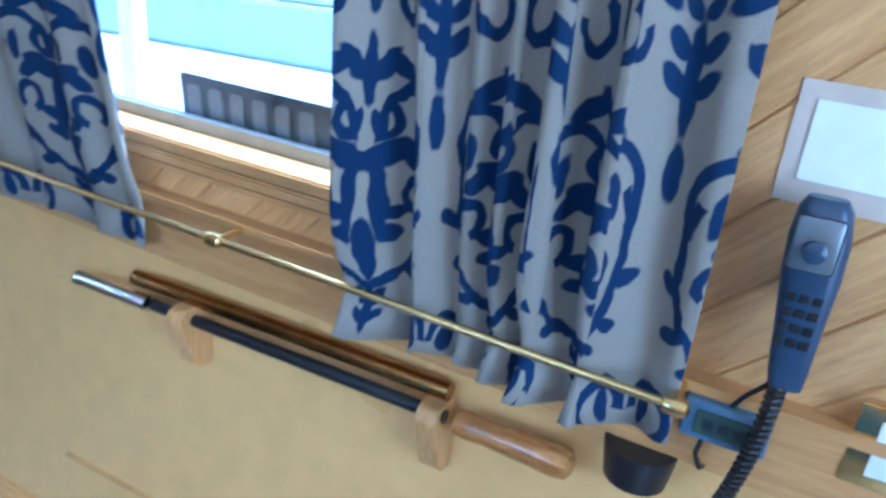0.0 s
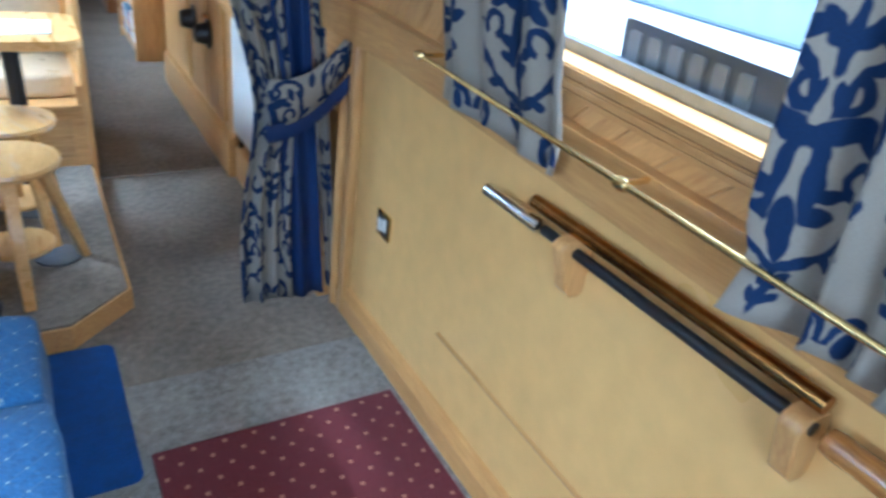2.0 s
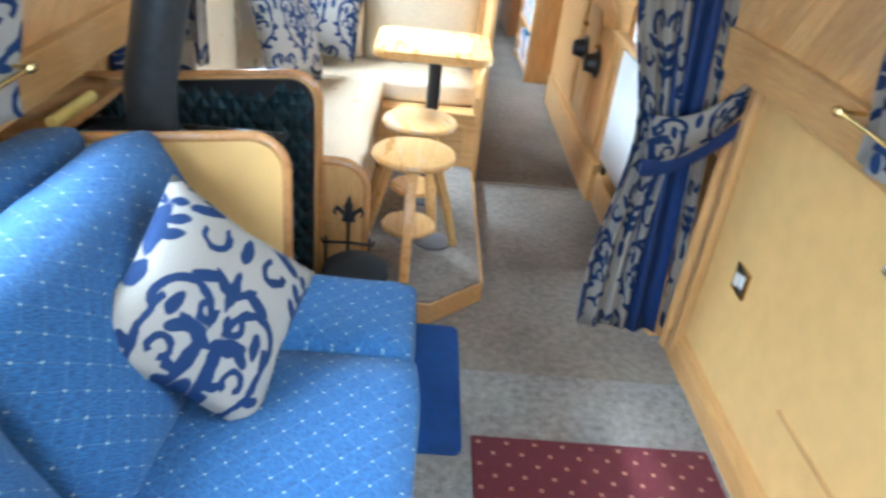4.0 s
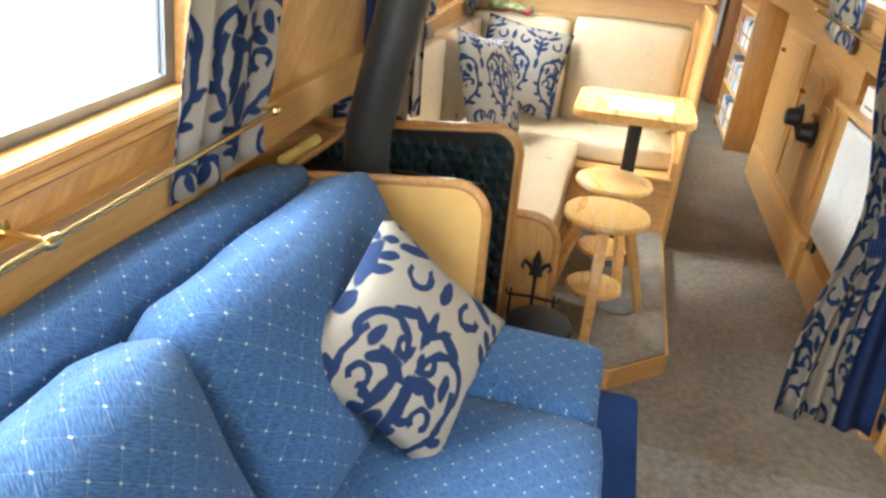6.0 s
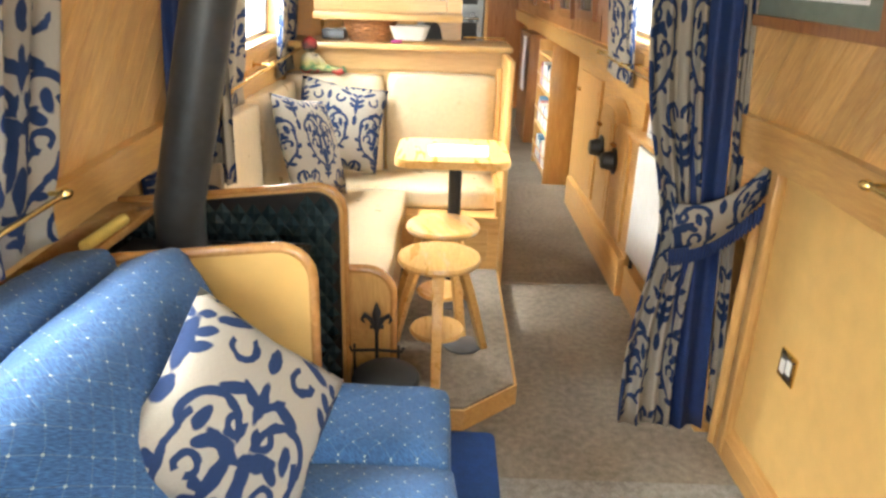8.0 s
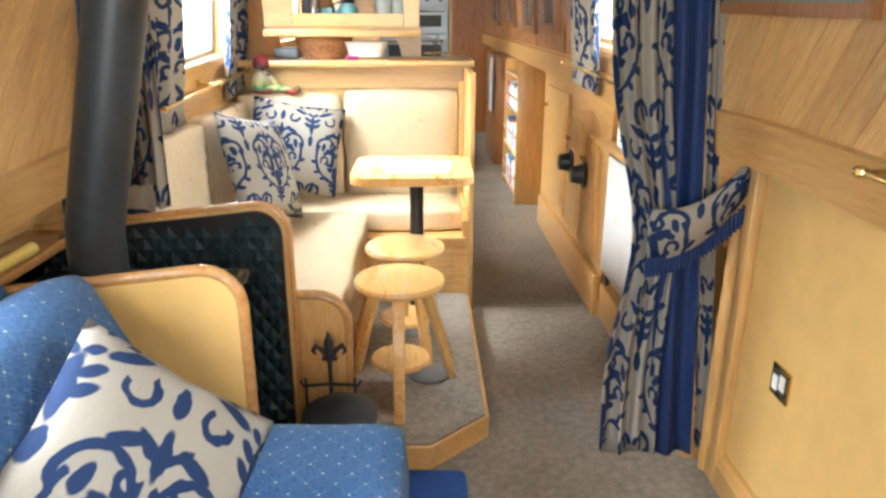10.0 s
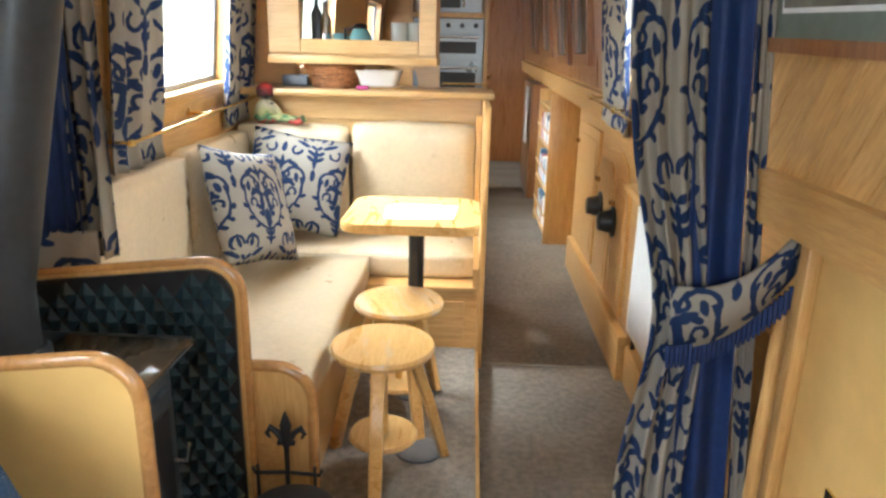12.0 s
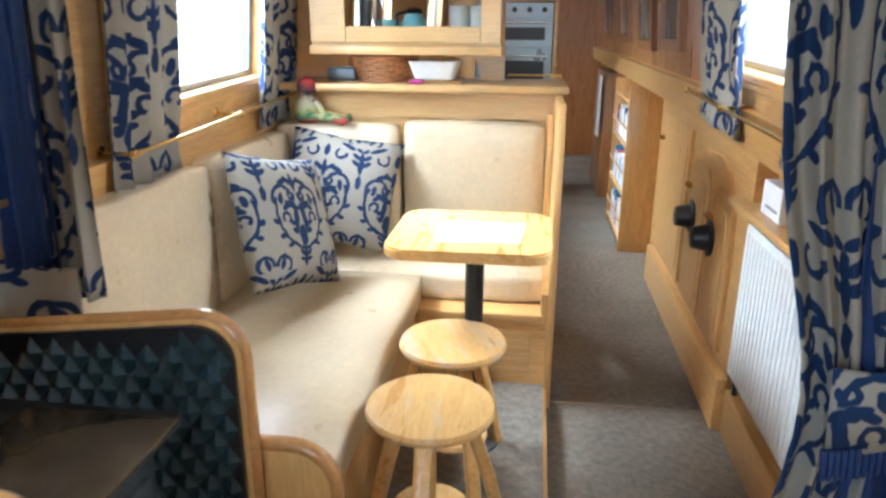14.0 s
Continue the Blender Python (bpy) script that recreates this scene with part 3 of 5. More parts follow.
# ---- curtains ----
def cloth(name, place, s0, s1, top, bottom, folds, amp, material, parent=None, gather=1.7, width=None, seed=0, label="", flare=0.0, hem=0.0, group="", u0=0.0, curl=0.35, bunch=0.0, pinch=0.0):
    """A hanging length of cloth. place(s, z, off): s along the rod. width(v) draws it in at some heights."""
    rnd = random.Random(seed)
    ph = [rnd.uniform(0, 6.28) for _ in range(4)]
    nu, nv = folds * 12, 26
    bm = bmesh.new()
    lay = bm.loops.layers.uv.verify()
    rows = []
    mid = (s0 + s1) / 2
    for j in range(nv + 1):
        v = j / nv
        row = []
        for i in range(nu + 1):
            u = i / nu
            w = width(v) if width else (1.0, 0.0)
            s = mid + (s0 + (s1 - s0) * u - mid) * w[0] + w[1]
            a = amp * (0.55 + 0.45 * v) * (0.7 + 0.3 * math.sin(3 * u * math.pi + ph[2]))
            a *= 1 - pinch * math.exp(-((v - 0.91) / 0.07) ** 2)
            fu = u - bunch * math.sin(2 * math.pi * u) / (2 * math.pi)
            wave = math.sin(2 * math.pi * folds * fu + ph[0] + 0.7 * math.sin(2.2 * v + ph[1]) + 0.9 * math.sin(5 * u + ph[3]))
            wave = 2 * (1 - (0.5 - 0.5 * wave) ** (2.2 if amp < 0.03 else 3.6)) - 1
            z = top + (bottom - top) * v + (hem * (wave * 0.5) if j == nv else 0)
            s += curl * a * math.cos(2 * math.pi * folds * fu + ph[0] + 0.9 * math.sin(5 * u + ph[3])) + flare * v * (u - 0.5)
            row.append(bm.verts.new(place(s, z, a * (wave + 1) + 0.1 * (amp - a))))
        rows.append(row)
    mid_row = [v.co for v in rows[nv // 2]]
    laid = [0.0]
    for a, b in zip(mid_row, mid_row[1:]):
        laid.append(laid[-1] + (b - a).length * 0.47 * gather)
    for j in range(nv):
        for i in range(nu):
            f = bm.faces.new((rows[j][i], rows[j][i + 1], rows[j + 1][i + 1], rows[j + 1][i]))
            for l, (p, q) in zip(f.loops, ((i, j), (i + 1, j), (i + 1, j + 1), (i, j + 1))):
                l[lay].uv = (u0 + laid[p], 0.8 * (top - bottom) * (1 - q / nv))
    ob = part(name, bm, material, parent, label, "all")
    sol = ob.modifiers.new("thickness", "SOLIDIFY")
    sol.thickness = 0.003
    return ob


def window_curtain(place, y0, y1, seed, label, top=0.86, bottom=0.02, folds=5, amp=0.013, group="window curtains", curl=0.35, gather=1.7, bunch=0.0, shift=0.0):
    ob = cloth("curtain", lambda s, z, o: place(s, z, 0.041 + o), y0, y1, top, bottom, folds, amp, DAMASK, None, gather, lambda v: (1.0, shift * v), seed, hem=0.012, u0=seed * 0.07, curl=curl, bunch=bunch, pinch=0.4)
    tagged(ob, label, "curtain", group)


CL = "blue scroll patterned cream curtain gathered beside the window"
window_curtain(side_r, 0.262, 0.685, 1, "wide blue scroll patterned curtain held behind a brass rail", folds=6, amp=0.044, bottom=0.03, curl=0.7, gather=2.1, bunch=0.5)
window_curtain(side_r, 1.17, 1.60, 2, CL, folds=4, amp=0.021, curl=0.7, shift=-0.07)
window_curtain(side_r, 2.62, 2.86, 3, CL, folds=3, amp=0.021, curl=0.7)
window_curtain(side_r, 3.24, 3.72, 4, CL, folds=4, amp=0.021, curl=0.7)
window_curtain(side_l, 1.44, 1.76, 5, CL, folds=4, amp=0.021, curl=0.7, shift=-0.155)
window_curtain(side_l, 0.25, 0.55, 6, CL, folds=4)
window_curtain(side_l, 2.70, 3.00, 7, CL, folds=4, amp=0.021, curl=0.7)
window_curtain(side_l, 3.62, 4.02, 8, CL, folds=4, amp=0.021, curl=0.7)


def rail(place, ys, h, label):
    """A thin brass rail on stand-off knobs that holds the curtain hems."""
    th = thing("curtain_rail", label, "curtain rail", place(ys[0], h), "brass curtain rails")
    off = 0.100
    part("rod", tube([place(ys[0], h, off), place(ys[-1], h, off)], 0.0058, 10), BRASS, th, smooth=True)
    for y in ys:
        bm = tube([place(y, h, 0.010), place(y, h, off - 0.002)], 0.0055, 8)
        part("bracket", bm, BRASS, th, smooth=True)
        c = place(y, h, off)
        bm = lathe([(0.004, -0.016), (0.010, -0.012), (0.0125, 0), (0.010, 0.012), (0.004, 0.016)], c, 12, axis="y")
        part("knob", bm, BRASS, th, smooth=True)
        bm = bmesh.new()
        lathe([(0.019, 0.0), (0.019, 0.004), (0.008, 0.008)], place(y, h, 0.010), 14, bm, "x")
        part("backplate", bm, BRASS, th, smooth=True)


rail(side_r, (0.26, 0.92, 1.57), 0.105, "slim brass rail below the cabin window")
rail(side_l, (0.25, 0.935, 1.595), 0.125, "slim brass rail below the cabin window")
rail(side_r, (2.70, 3.27, 3.75), 0.112, "slim brass rail below the dinette window")
rail(side_l, (2.72, 3.36, 4.0), 0.125, "slim brass rail below the dinette window")

# bulkhead curtains between saloon and dinette
bc = thing("tied_curtain", "long scroll patterned curtain with navy lining, tied back", "curtain", (0.85, 2.26, 0.03), "tied bulkhead curtains")


def pinch_r(v):
    # drawn in at the tie, hanging out below it
    t = math.exp(-((v - 0.62) / 0.16) ** 2)
    return 1.0 + 0.16 * v - 0.30 * t, 0.105 * v + 0.055 * t


cloth("drape", lambda s, z, o: Vector((s, 2.255 - o, z)), 0.565, 0.715, 1.92, 0.04, 3, 0.028, DAMASK, bc, 2.0, pinch_r, 11, hem=0.02)
cloth("lining", lambda s, z, o: Vector((s, 2.240 - o, z)), 0.70, 0.795, 1.92, 0.04, 2, 0.016, NAVY, bc, 1.5, lambda v: (1.0 + 0.35 * v, 0.13 * v), 12, "navy lining")
cloth("edge", lambda s, z, o: Vector((s, 2.250 - o, z)), 0.80, 0.835, 1.92, 0.05, 2, 0.012, DAMASK, bc, 1.5, lambda v: (1.0, 0.155 * v), 13, u0=0.1)
bm = bmesh.new()
lay = bm.loops.layers.uv.verify()
prev = None
for i in range(15):
    u = i / 14
    c = Vector((0.715 + 0.26 * u, 2.175 - 0.03 * math.sin(math.pi * u), 0.765 + 0.02 * u + 0.145 * u * u))
    half = 0.075 - 0.035 * u
    pair = [bm.verts.new(c + Vector((0, 0, half))), bm.verts.new(c - Vector((-0.01, 0, half)))]
    if prev:
        f = bm.faces.new((prev[0], pair[0], pair[1], prev[1]))
        for l, uvv in zip(f.loops, (((i - 1) / 50, 0.28), (i / 50, 0.28), (i / 50, 0.14), ((i - 1) / 50, 0.14))):
            l[lay].uv = uvv
    prev = pair
tie = part("tieback", bm, DAMASK, bc, "patterned tieback with navy tassels", "all")
tie.modifiers.new("thickness", "SOLIDIFY").thickness = 0.012
bm = None
for i in range(26):
    x = 0.72 + 0.010 * i
    z = 0.692 + 0.02 * i / 26 + 0.14 * (i / 26) ** 2
    bm = tube([(x, 2.165, z + 0.012), (x + 0.001, 2.162, z - 0.01), (x + 0.003, 2.163, z - 0.042)], 0.006, 6, bm, [0.0065, 0.006, 0.004])
part("fringe", bm, NAVY, tie, "navy fringe")

bl = thing("tied_curtain", "long navy-lined scroll patterned curtain behind the stove flue", "curtain", (-0.75, 2.36, 0.70), "tied bulkhead curtains")
cloth("lining", lambda s, z, o: Vector((s, 2.37 - o, z)), -0.84, -0.665, 1.92, 0.87, 4, 0.018, NAVY, bl, 1.5, lambda v: (1.0, -0.02 * v), 21, "navy lining")
cloth("drape", lambda s, z, o: Vector((s, 2.39 - o, z)), -0.69, -0.60, 1.92, 0.80, 3, 0.020, DAMASK, bl, 2.0, lambda v: (1.0, -0.05 * v + 0.02 * v * v), 22)
cloth("tieback", lambda s, z, o: Vector((s, 2.35 - o, z)), -0.92, -0.66, 0.875, 0.74, 2, 0.010, DAMASK, bl, 1.1, None, 23)

# ---- saloon: things on and by the starboard panel ----
rack = thing("windlass_rack", "black steel tiller bar with turned wooden handle and brass tube", "tiller bar", (0.96, 0.85, 0.75))
part("bar", tube([(0.955, 0.56, 0.845), (0.962, 1.16, 0.835)], 0.011, 12), BLACK, rack, "black steel bar", True)
part("chrome_tip", tube([(0.962, 1.17, 0.834), (0.965, 1.365, 0.830)], 0.0155, 16), CHROME, rack, "polished chrome end", True)
part("handle", lathe([(0.010, 0.0), (0.018, -0.004), (0.021, -0.02), (0.019, -0.05), (0.022, -0.12), (0.024, -0.155), (0.021, -0.172), (0.012, -0.178)], (0.955, 0.545, 0.846), 20, axis="y"), WALNUT, rack, "burr walnut handle", True)
part("brass_tube", tube([(0.975, 0.565, 0.875), (0.977, 1.22, 0.868)], 0.015, 16), TARNISH, rack, "tarnished brown brass tube", True)
for y in (0.580, 1.075):
    bm = prism(rounded(0.0, 0.0, 0.075, 0.126, 0.02, (1, 1, 1, 1)), lambda a, b, d, y=y: Vector((1.0 - a * (0.45 + 0.55 * min(1, b / 0.07)), y - 0.017 + d, 0.735 + b)), 0.034)
    bmesh.ops.bevel(bm, geom=bm.edges[:], offset=0.003, segments=1, affect="EDGES")
    br = part("bracket", bm, OAK_Z, rack, "pale wooden bracket", True)
    part("screw", lathe([(0.005, 0), (0.005, -0.003), (0.002, -0.004)], (0.965, y, 0.775), 10, axis="x"), CHROME, br)


def socket(at, normal, name="wall_socket", label="brass double switch plate with white switches on the panel", w=0.085, h=0.085, face=WHITE, rockers=((-0.018, 0.0), (0.018, 0.0)), dark=False):
    th = thing(name, label, "socket", at)
    sx = normal
    part("plate", box((at[0], at[1] - w / 2, at[2] - h / 2), (at[0] + sx * 0.007, at[1] + w / 2, at[2] + h / 2), 0.0025), BRASS, th, smooth=True)
    part("inset", box((at[0] + sx * 0.006, at[1] - w * 0.36, at[2] - h * 0.34), (at[0] + sx * 0.0085, at[1] + w * 0.36, at[2] + h * 0.34), 0.001), BLACK if dark else face, th)
    for dy, dz in rockers:
        part("rocker", box((at[0] + sx * 0.008, at[1] + dy - 0.012, at[2] + dz - 0.02), (at[0] + sx * 0.012, at[1] + dy + 0.012, at[2] + dz + 0.02), 0.002), face, th)
    for dy in (-0.035, 0.035):
        part("screw", lathe([(0.0035, 0), (0.0035, sx * 0.002), (0.001, sx * 0.003)], (at[0] + sx * 0.0065, at[1] + dy, at[2] + h * 0.36), 8, axis="x"), IRON, th)


socket((1.0, 1.900, 0.466), -1, rockers=((0.016, -0.004), (-0.016, 0.006)), face=WHITE, dark=True)
socket((0.945, 0.008, 1.020), -1, label="brass double socket with white inserts on the boarded wall", w=0.16, h=0.098)

# handset on its hook, lcd, paper
ph = thing("telephone_handset", "blue-grey telephone handset hanging on the boarded wall", "telephone", (0.885, 0.17, 1.19))
bm = bmesh.new()
secs = ((0.0, 0.019, 0.010), (0.02, 0.022, 0.013), (0.07, 0.026, 0.015), (0.12, 0.031, 0.017), (0.16, 0.032, 0.018), (0.19, 0.027, 0.016), (0.20, 0.020, 0.010))
rings = []
for z, w, d in secs:
    rings.append([bm.verts.new((0.902 + d * math.sin(a) * -1, 0.171 + 0.06 * (z - 0.1) + 0.86 * w * math.copysign(abs(math.cos(a)) ** 0.6, math.cos(a)), 1.078 + z)) for a in [2 * math.pi * k / 20 for k in range(20)]])
for a, b in zip(rings, rings[1:]):
    for k in range(20):
        bm.faces.new((a[k], a[(k + 1) % 20], b[(k + 1) % 20], b[k]))
bm.faces.new(rings[0]), bm.faces.new(rings[-1])
part("body", bm, PHONE, ph, smooth=True)
part("earpiece", box((0.881, 0.156, 1.208), (0.890, 0.198, 1.263), 0.006), GREY, ph, "silver earpiece surround", True)
part("joystick", lathe([(0.011, 0), (0.011, -0.005), (0.005, -0.008)], (0.881, 0.177, 1.230), 16, axis="x"), PHONE, ph, smooth=True)
for r in range(4):
    for c in range(3):
        part("key", box((0.8845, 0.156 + c * 0.012, 1.128 + r * 0.016), (0.8885, 0.165 + c * 0.012, 1.137 + r * 0.016), 0.001), BLACK, ph)
pts = []
for i in range(170):
    a, u = i * 0.9, i / 169
    pts.append((0.902 - 0.008 * math.cos(a), 0.170 + 0.03 * u * u + 0.008 * math.sin(a), 1.078 - 0.20 * u))
part("coiled_cord", tube(pts, 0.0028, 6), BLACK, ph, smooth=True)
part("hook", box((0.902, 0.155, 1.16), (0.945, 0.189, 1.20), 0.004), BLACK, ph)
ld = thing("battery_monitor", "small grey-blue display panel on the gunwale trim", "display", (0.90, 0.21, 1.015))
part("case", box((0.918, 0.160, 0.972), (0.944, 0.253, 1.022), 0.005), LCDFRAME, ld, smooth=True)
part("screen", box((0.915, 0.176, 0.982), (0.920, 0.238, 1.012), 0.001), LCD, ld, "dark display glass")
for i in range(3):
    part("digits", box((0.914, 0.186 + i * 0.016, 0.990), (0.9155, 0.196 + i * 0.016, 1.003)), BLACK, ld)
part("lead", tube([(0.93, 0.205, 1.02), (0.915, 0.197, 1.045), (0.908, 0.18, 1.07), (0.905, 0.172, 1.09)], 0.003, 6), BLACK, ld, smooth=True)
part("lead", tube([(0.93, 0.225, 0.975), (0.925, 0.228, 0.95), (0.93, 0.22, 0.93), (0.955, 0.215, 0.92)], 0.003, 6), BLACK, ld, smooth=True)
nt_ = thing("notice", "white printed notice in a clear sleeve on the wall", "notice", side_r(0.1, 0.33, 0.014))
SLEEVE = plain("clear_sleeve", (0.62, 0.52, 0.42), 0.15)
part("sleeve", prism([(-0.13, 0.335), (0.225, 0.335), (0.225, 0.455), (-0.13, 0.455)], lambda y, h, d: side_r(y, h, 0.013 + d), 0.0015), SLEEVE, nt_, "glossy clear border")
part("sheet", prism([(-0.12, 0.36), (0.208, 0.36), (0.208, 0.438), (-0.12, 0.438)], lambda y, h, d: side_r(y, h, 0.0155 + d), 0.0015), PAPER, nt_)
bb = thing("small_black_holder", "small black holder under the gunwale trim", "holder", (0.97, 0.30, 0.87))
part("pouch", lathe([(0.012, 0), (0.040, 0.004), (0.046, 0.05), (0.046, 0.055)], (0.955, 0.29, 0.865), 20), BLACK, bb, smooth=True)

np_ = thing("number_plate", "dark embossed number plate standing outside the window", "number plate", side_r(0.93, 0.215, -0.075))
part("plate", prism(rounded(0.785, 0.205, 1.15, 0.295, 0.008, (1, 1, 1, 1), 3), lambda y, h, d: side_r(y, h, -0.080 + d), 0.003), GREY, np_)
EMBOSS = plain("worn_emboss", (0.36, 0.40, 0.44), 0.35, 0.5)
for i in range(6):
    y = 1.132 - 0.047 * i
    part("raised_bar", prism(rounded(y - 0.028, 0.224, y, 0.278, 0.006, (1, 1, 1, 1), 3), lambda y, h, d: side_r(y, h, -0.0765 + d), 0.004), EMBOSS, np_)

# framed print on the starboard boarding
pf = thing("framed_print", "framed print in a dark frame with a grey-green mount", "picture", side_r(1.85, 0.30, 0.012))
y0, y1, h0, h1 = 1.69, 2.31, 0.355, 0.85


def flat_r(y, h, off):
    """On the straight back of a frame that spans the curve of the side."""
    return side_r(1.69, h, off).lerp(side_r(2.31, h, off), (y - 1.69) / 0.62)



bm = None
for a, b, c, e in ((y0, y1, h0, h0 + 0.028), (y0, y1, h1 - 0.028, h1), (y0, y0 + 0.028, h0 + 0.028, h1 - 0.028), (y1 - 0.028, y1, h0 + 0.028, h1 - 0.028)):
    bm = prism([(a, c), (b, c), (b, e), (a, e)], lambda y, h, d: flat_r(y, h, 0.012 + d), 0.022, bm)
part("frame", bm, DARKWOOD, pf)
part("mount", prism([(y0 + 0.028, h0 + 0.028), (y1 - 0.028, h0 + 0.028), (y1 - 0.028, h1 - 0.028), (y0 + 0.028, h1 - 0.028)], lambda y, h, d: flat_r(y, h, 0.012 + d), 0.008), MOUNT, pf)
part("print", prism([(y0 + 0.10, h0 + 0.085), (y1 - 0.10, h0 + 0.085), (y1 - 0.10, h1 - 0.10), (y0 + 0.10, h1 - 0.10)], lambda y, h, d: flat_r(y, h, 0.021 + d), 0.002), PICTURE, pf)
part("inner_border", prism([(y0 + 0.09, h0 + 0.075), (y1 - 0.09, h0 + 0.075), (y1 - 0.09, h1 - 0.09), (y0 + 0.09, h1 - 0.09)], lambda y, h, d: flat_r(y, h, 0.0195 + d), 0.0012), PAPER, pf)

# rugs
rug = part("rug", box((0.262, 0.45, 0.0052), (0.952, 1.676, 0.015), 0.004), RUG, None, "dark red rug with small ochre flecks on the carpet", category="rug")
part("hearth_mat", prism(rounded(-0.22, 1.60, 0.235, 2.195, 0.03, (1, 1, 1, 1)), lambda a, b, d: Vector((a, b, d + 0.0005)), 0.010), HEARTHMAT, None, "plain blue mat in front of the stove", category="mat")

# ---- sofa ----
sofa = thing("sofa", "blue dotted upholstered sofa along the port side", "sofa", (-0.3, 0.8, 0))
part("base", box((-0.93, -0.25, 0.0), (0.03, 1.68, 0.33), 0.01), SOFA, sofa)


def pad(lo, hi, r, parent, name, material, label="", puff=0.012, tilt=None, cuts=9):
    """A stuffed cushion: a rounded box swelling in its middle."""
    bm = bmesh.new()
    c = [(a + b) / 2 for a, b in zip(lo, hi)]
    s = [b - a for a, b in zip(lo, hi)]
    bmesh.ops.create_cube(bm, size=1)
    bmesh.ops.subdivide_edges(bm, edges=bm.edges[:], cuts=cuts, use_grid_fill=True)
    for v in bm.verts:
        p = v.co.copy()
        q = Vector([p[i] * s[i] for i in range(3)])
        core = Vector([max(-s[i] / 2 + r, min(s[i] / 2 - r, q[i])) for i in range(3)])
        d = q - core
        if d.length > 1e-6:
            q = core + d.normalized() * min(d.length, r) if d.length > r else q
        flat = min(range(3), key=lambda i: s[i])
        e = [1 - (2 * p[i]) ** 4 for i in range(3) if i != flat]
        q[flat] += math.copysign(puff, p[flat]) * max(0, e[0]) * max(0, e[1])
        q += Vector([noise.noise(q * 9 + Vector((7 * i, 0, 3))) * 0.007 for i in range(3)])
        v.co = q
    box_uv(bm)
    m = Matrix.Translation(c) @ (tilt if tilt else Matrix())
    bmesh.ops.transform(bm, matrix=m, verts=bm.verts)
    return part(name, bm, material, parent, label, "all")


pad((-0.55, 1.392, 0.33), (0.075, 1.688, 0.516), 0.032, sofa, "end_cushion", SOFA, "short blue end cushion", 0.014)
pad((-0.55, 0.50, 0.33), (0.088, 1.394, 0.515), 0.030, sofa, "seat_cushion", SOFA)
pad((-0.55, -0.25, 0.33), (0.088, 0.497, 0.515), 0.035, sofa, "seat_cushion", SOFA)
T = pose(0, 0, 0, 0, -24, 0)
pad((-0.585, 0.915, 0.44), (-0.415, 1.64, 0.89), 0.06, sofa, "back_cushion", SOFA, "loose blue back cushion", 0.03, T)
pad((-0.585, 0.10, 0.44), (-0.415, 0.91, 0.89), 0.06, sofa, "back_cushion", SOFA, "loose blue back cushion", 0.03, T)
pad((-0.80, -0.25, 0.45), (-0.64, 1.66, 0.865), 0.05, sofa, "backrest", SOFA, "fixed blue backrest under the window", 0.01, pose(0, 0, 0, 0, -10, 0))


def facing(at, normal, roll):
    """A pose whose z axis is the normal and whose y axis points up, rolled clockwise as seen from in front."""
    n = Vector(normal).normalized()
    up = (Vector((0, 0, 1)) - n * n.z).normalized()
    turn = Matrix((up.cross(n), up, n)).transposed().to_4x4()
    return Matrix.Translation(at) @ turn @ pose(0, 0, 0, 0, 0, -roll)


def scatter_cushion(at, normal, roll, size, seed, label, shift=(0.0, 0.17), draw=1.0):
    bm = bmesh.new()
    lay = bm.loops.layers.uv.verify()
    n = 18
    for side in (1, -1):
        g = []
        for j in range(n + 1):
            row = []
            for i in range(n + 1):
                u, v = i / n * 2 - 1, j / n * 2 - 1
                t = (max(0, 1 - abs(u) ** 2.4) * max(0, 1 - abs(v) ** 2.4)) ** 0.55
                pull = 1 - 0.07 * (1 - abs(u * v)) * max(abs(u), abs(v)) ** 4
                x, y = u * size / 2 * pull, v * size / 2 * pull
                z = side * (0.20 * size * 0.72 * t + 0.004 * noise.noise(Vector((u * 2 + seed, v * 2, side))) * t)
                row.append(bm.verts.new((x, y, z)))
            g.append(row)
        for j in range(n):
            for i in range(n):
                f = bm.faces.new((g[j][i], g[j][i + 1], g[j + 1][i + 1], g[j + 1][i]))
                for l, (p, q) in zip(f.loops, ((i, j), (i + 1, j), (i + 1, j + 1), (i, j + 1))):
                    l[lay].uv = ((p / n - 0.5) * size * draw + shift[0], (q / n - 0.5) * size * draw + shift[1])
    bmesh.ops.remove_doubles(bm, verts=bm.verts, dist=0.0006)
    bmesh.ops.transform(bm, matrix=facing(at, normal, roll), verts=bm.verts)
    ob = part("scatter_cushion", bm, DAMASK, None, label, "all", "cushion", "scatter cushions")


scatter_cushion((-0.300, 1.262, 0.692), (0.707, -0.464, 0.533), 54, 0.348, 1, "square cream and navy scroll cushion propped on the blue sofa", (0.0, 0.27), 0.85)

# ---- stove corner ----
def edged_panel(name, label, y, x0, x1, z1, thick, material, r=0.085, edge=COPPERTRIM, er=0.014):
    th = thing(name, label, "panel", (x0, y, 0))
    poly = [(a, b - 0.11 * (x1 - a) * b / z1) for a, b in rounded(x0, 0.0, x1, z1, r, (0, 0, 1, 0))]
    part("panel", prism(poly, lambda a, b, d: Vector((a, y + d, b)), thick), material, th)
    path = [(x1, 0.01)] + poly[2:]
    bm = tube([(a, y + thick / 2, b) for a, b in path], 0.0145, 10)
    part("edging", bm, edge, th, "polished rounded edging", True)
    return th


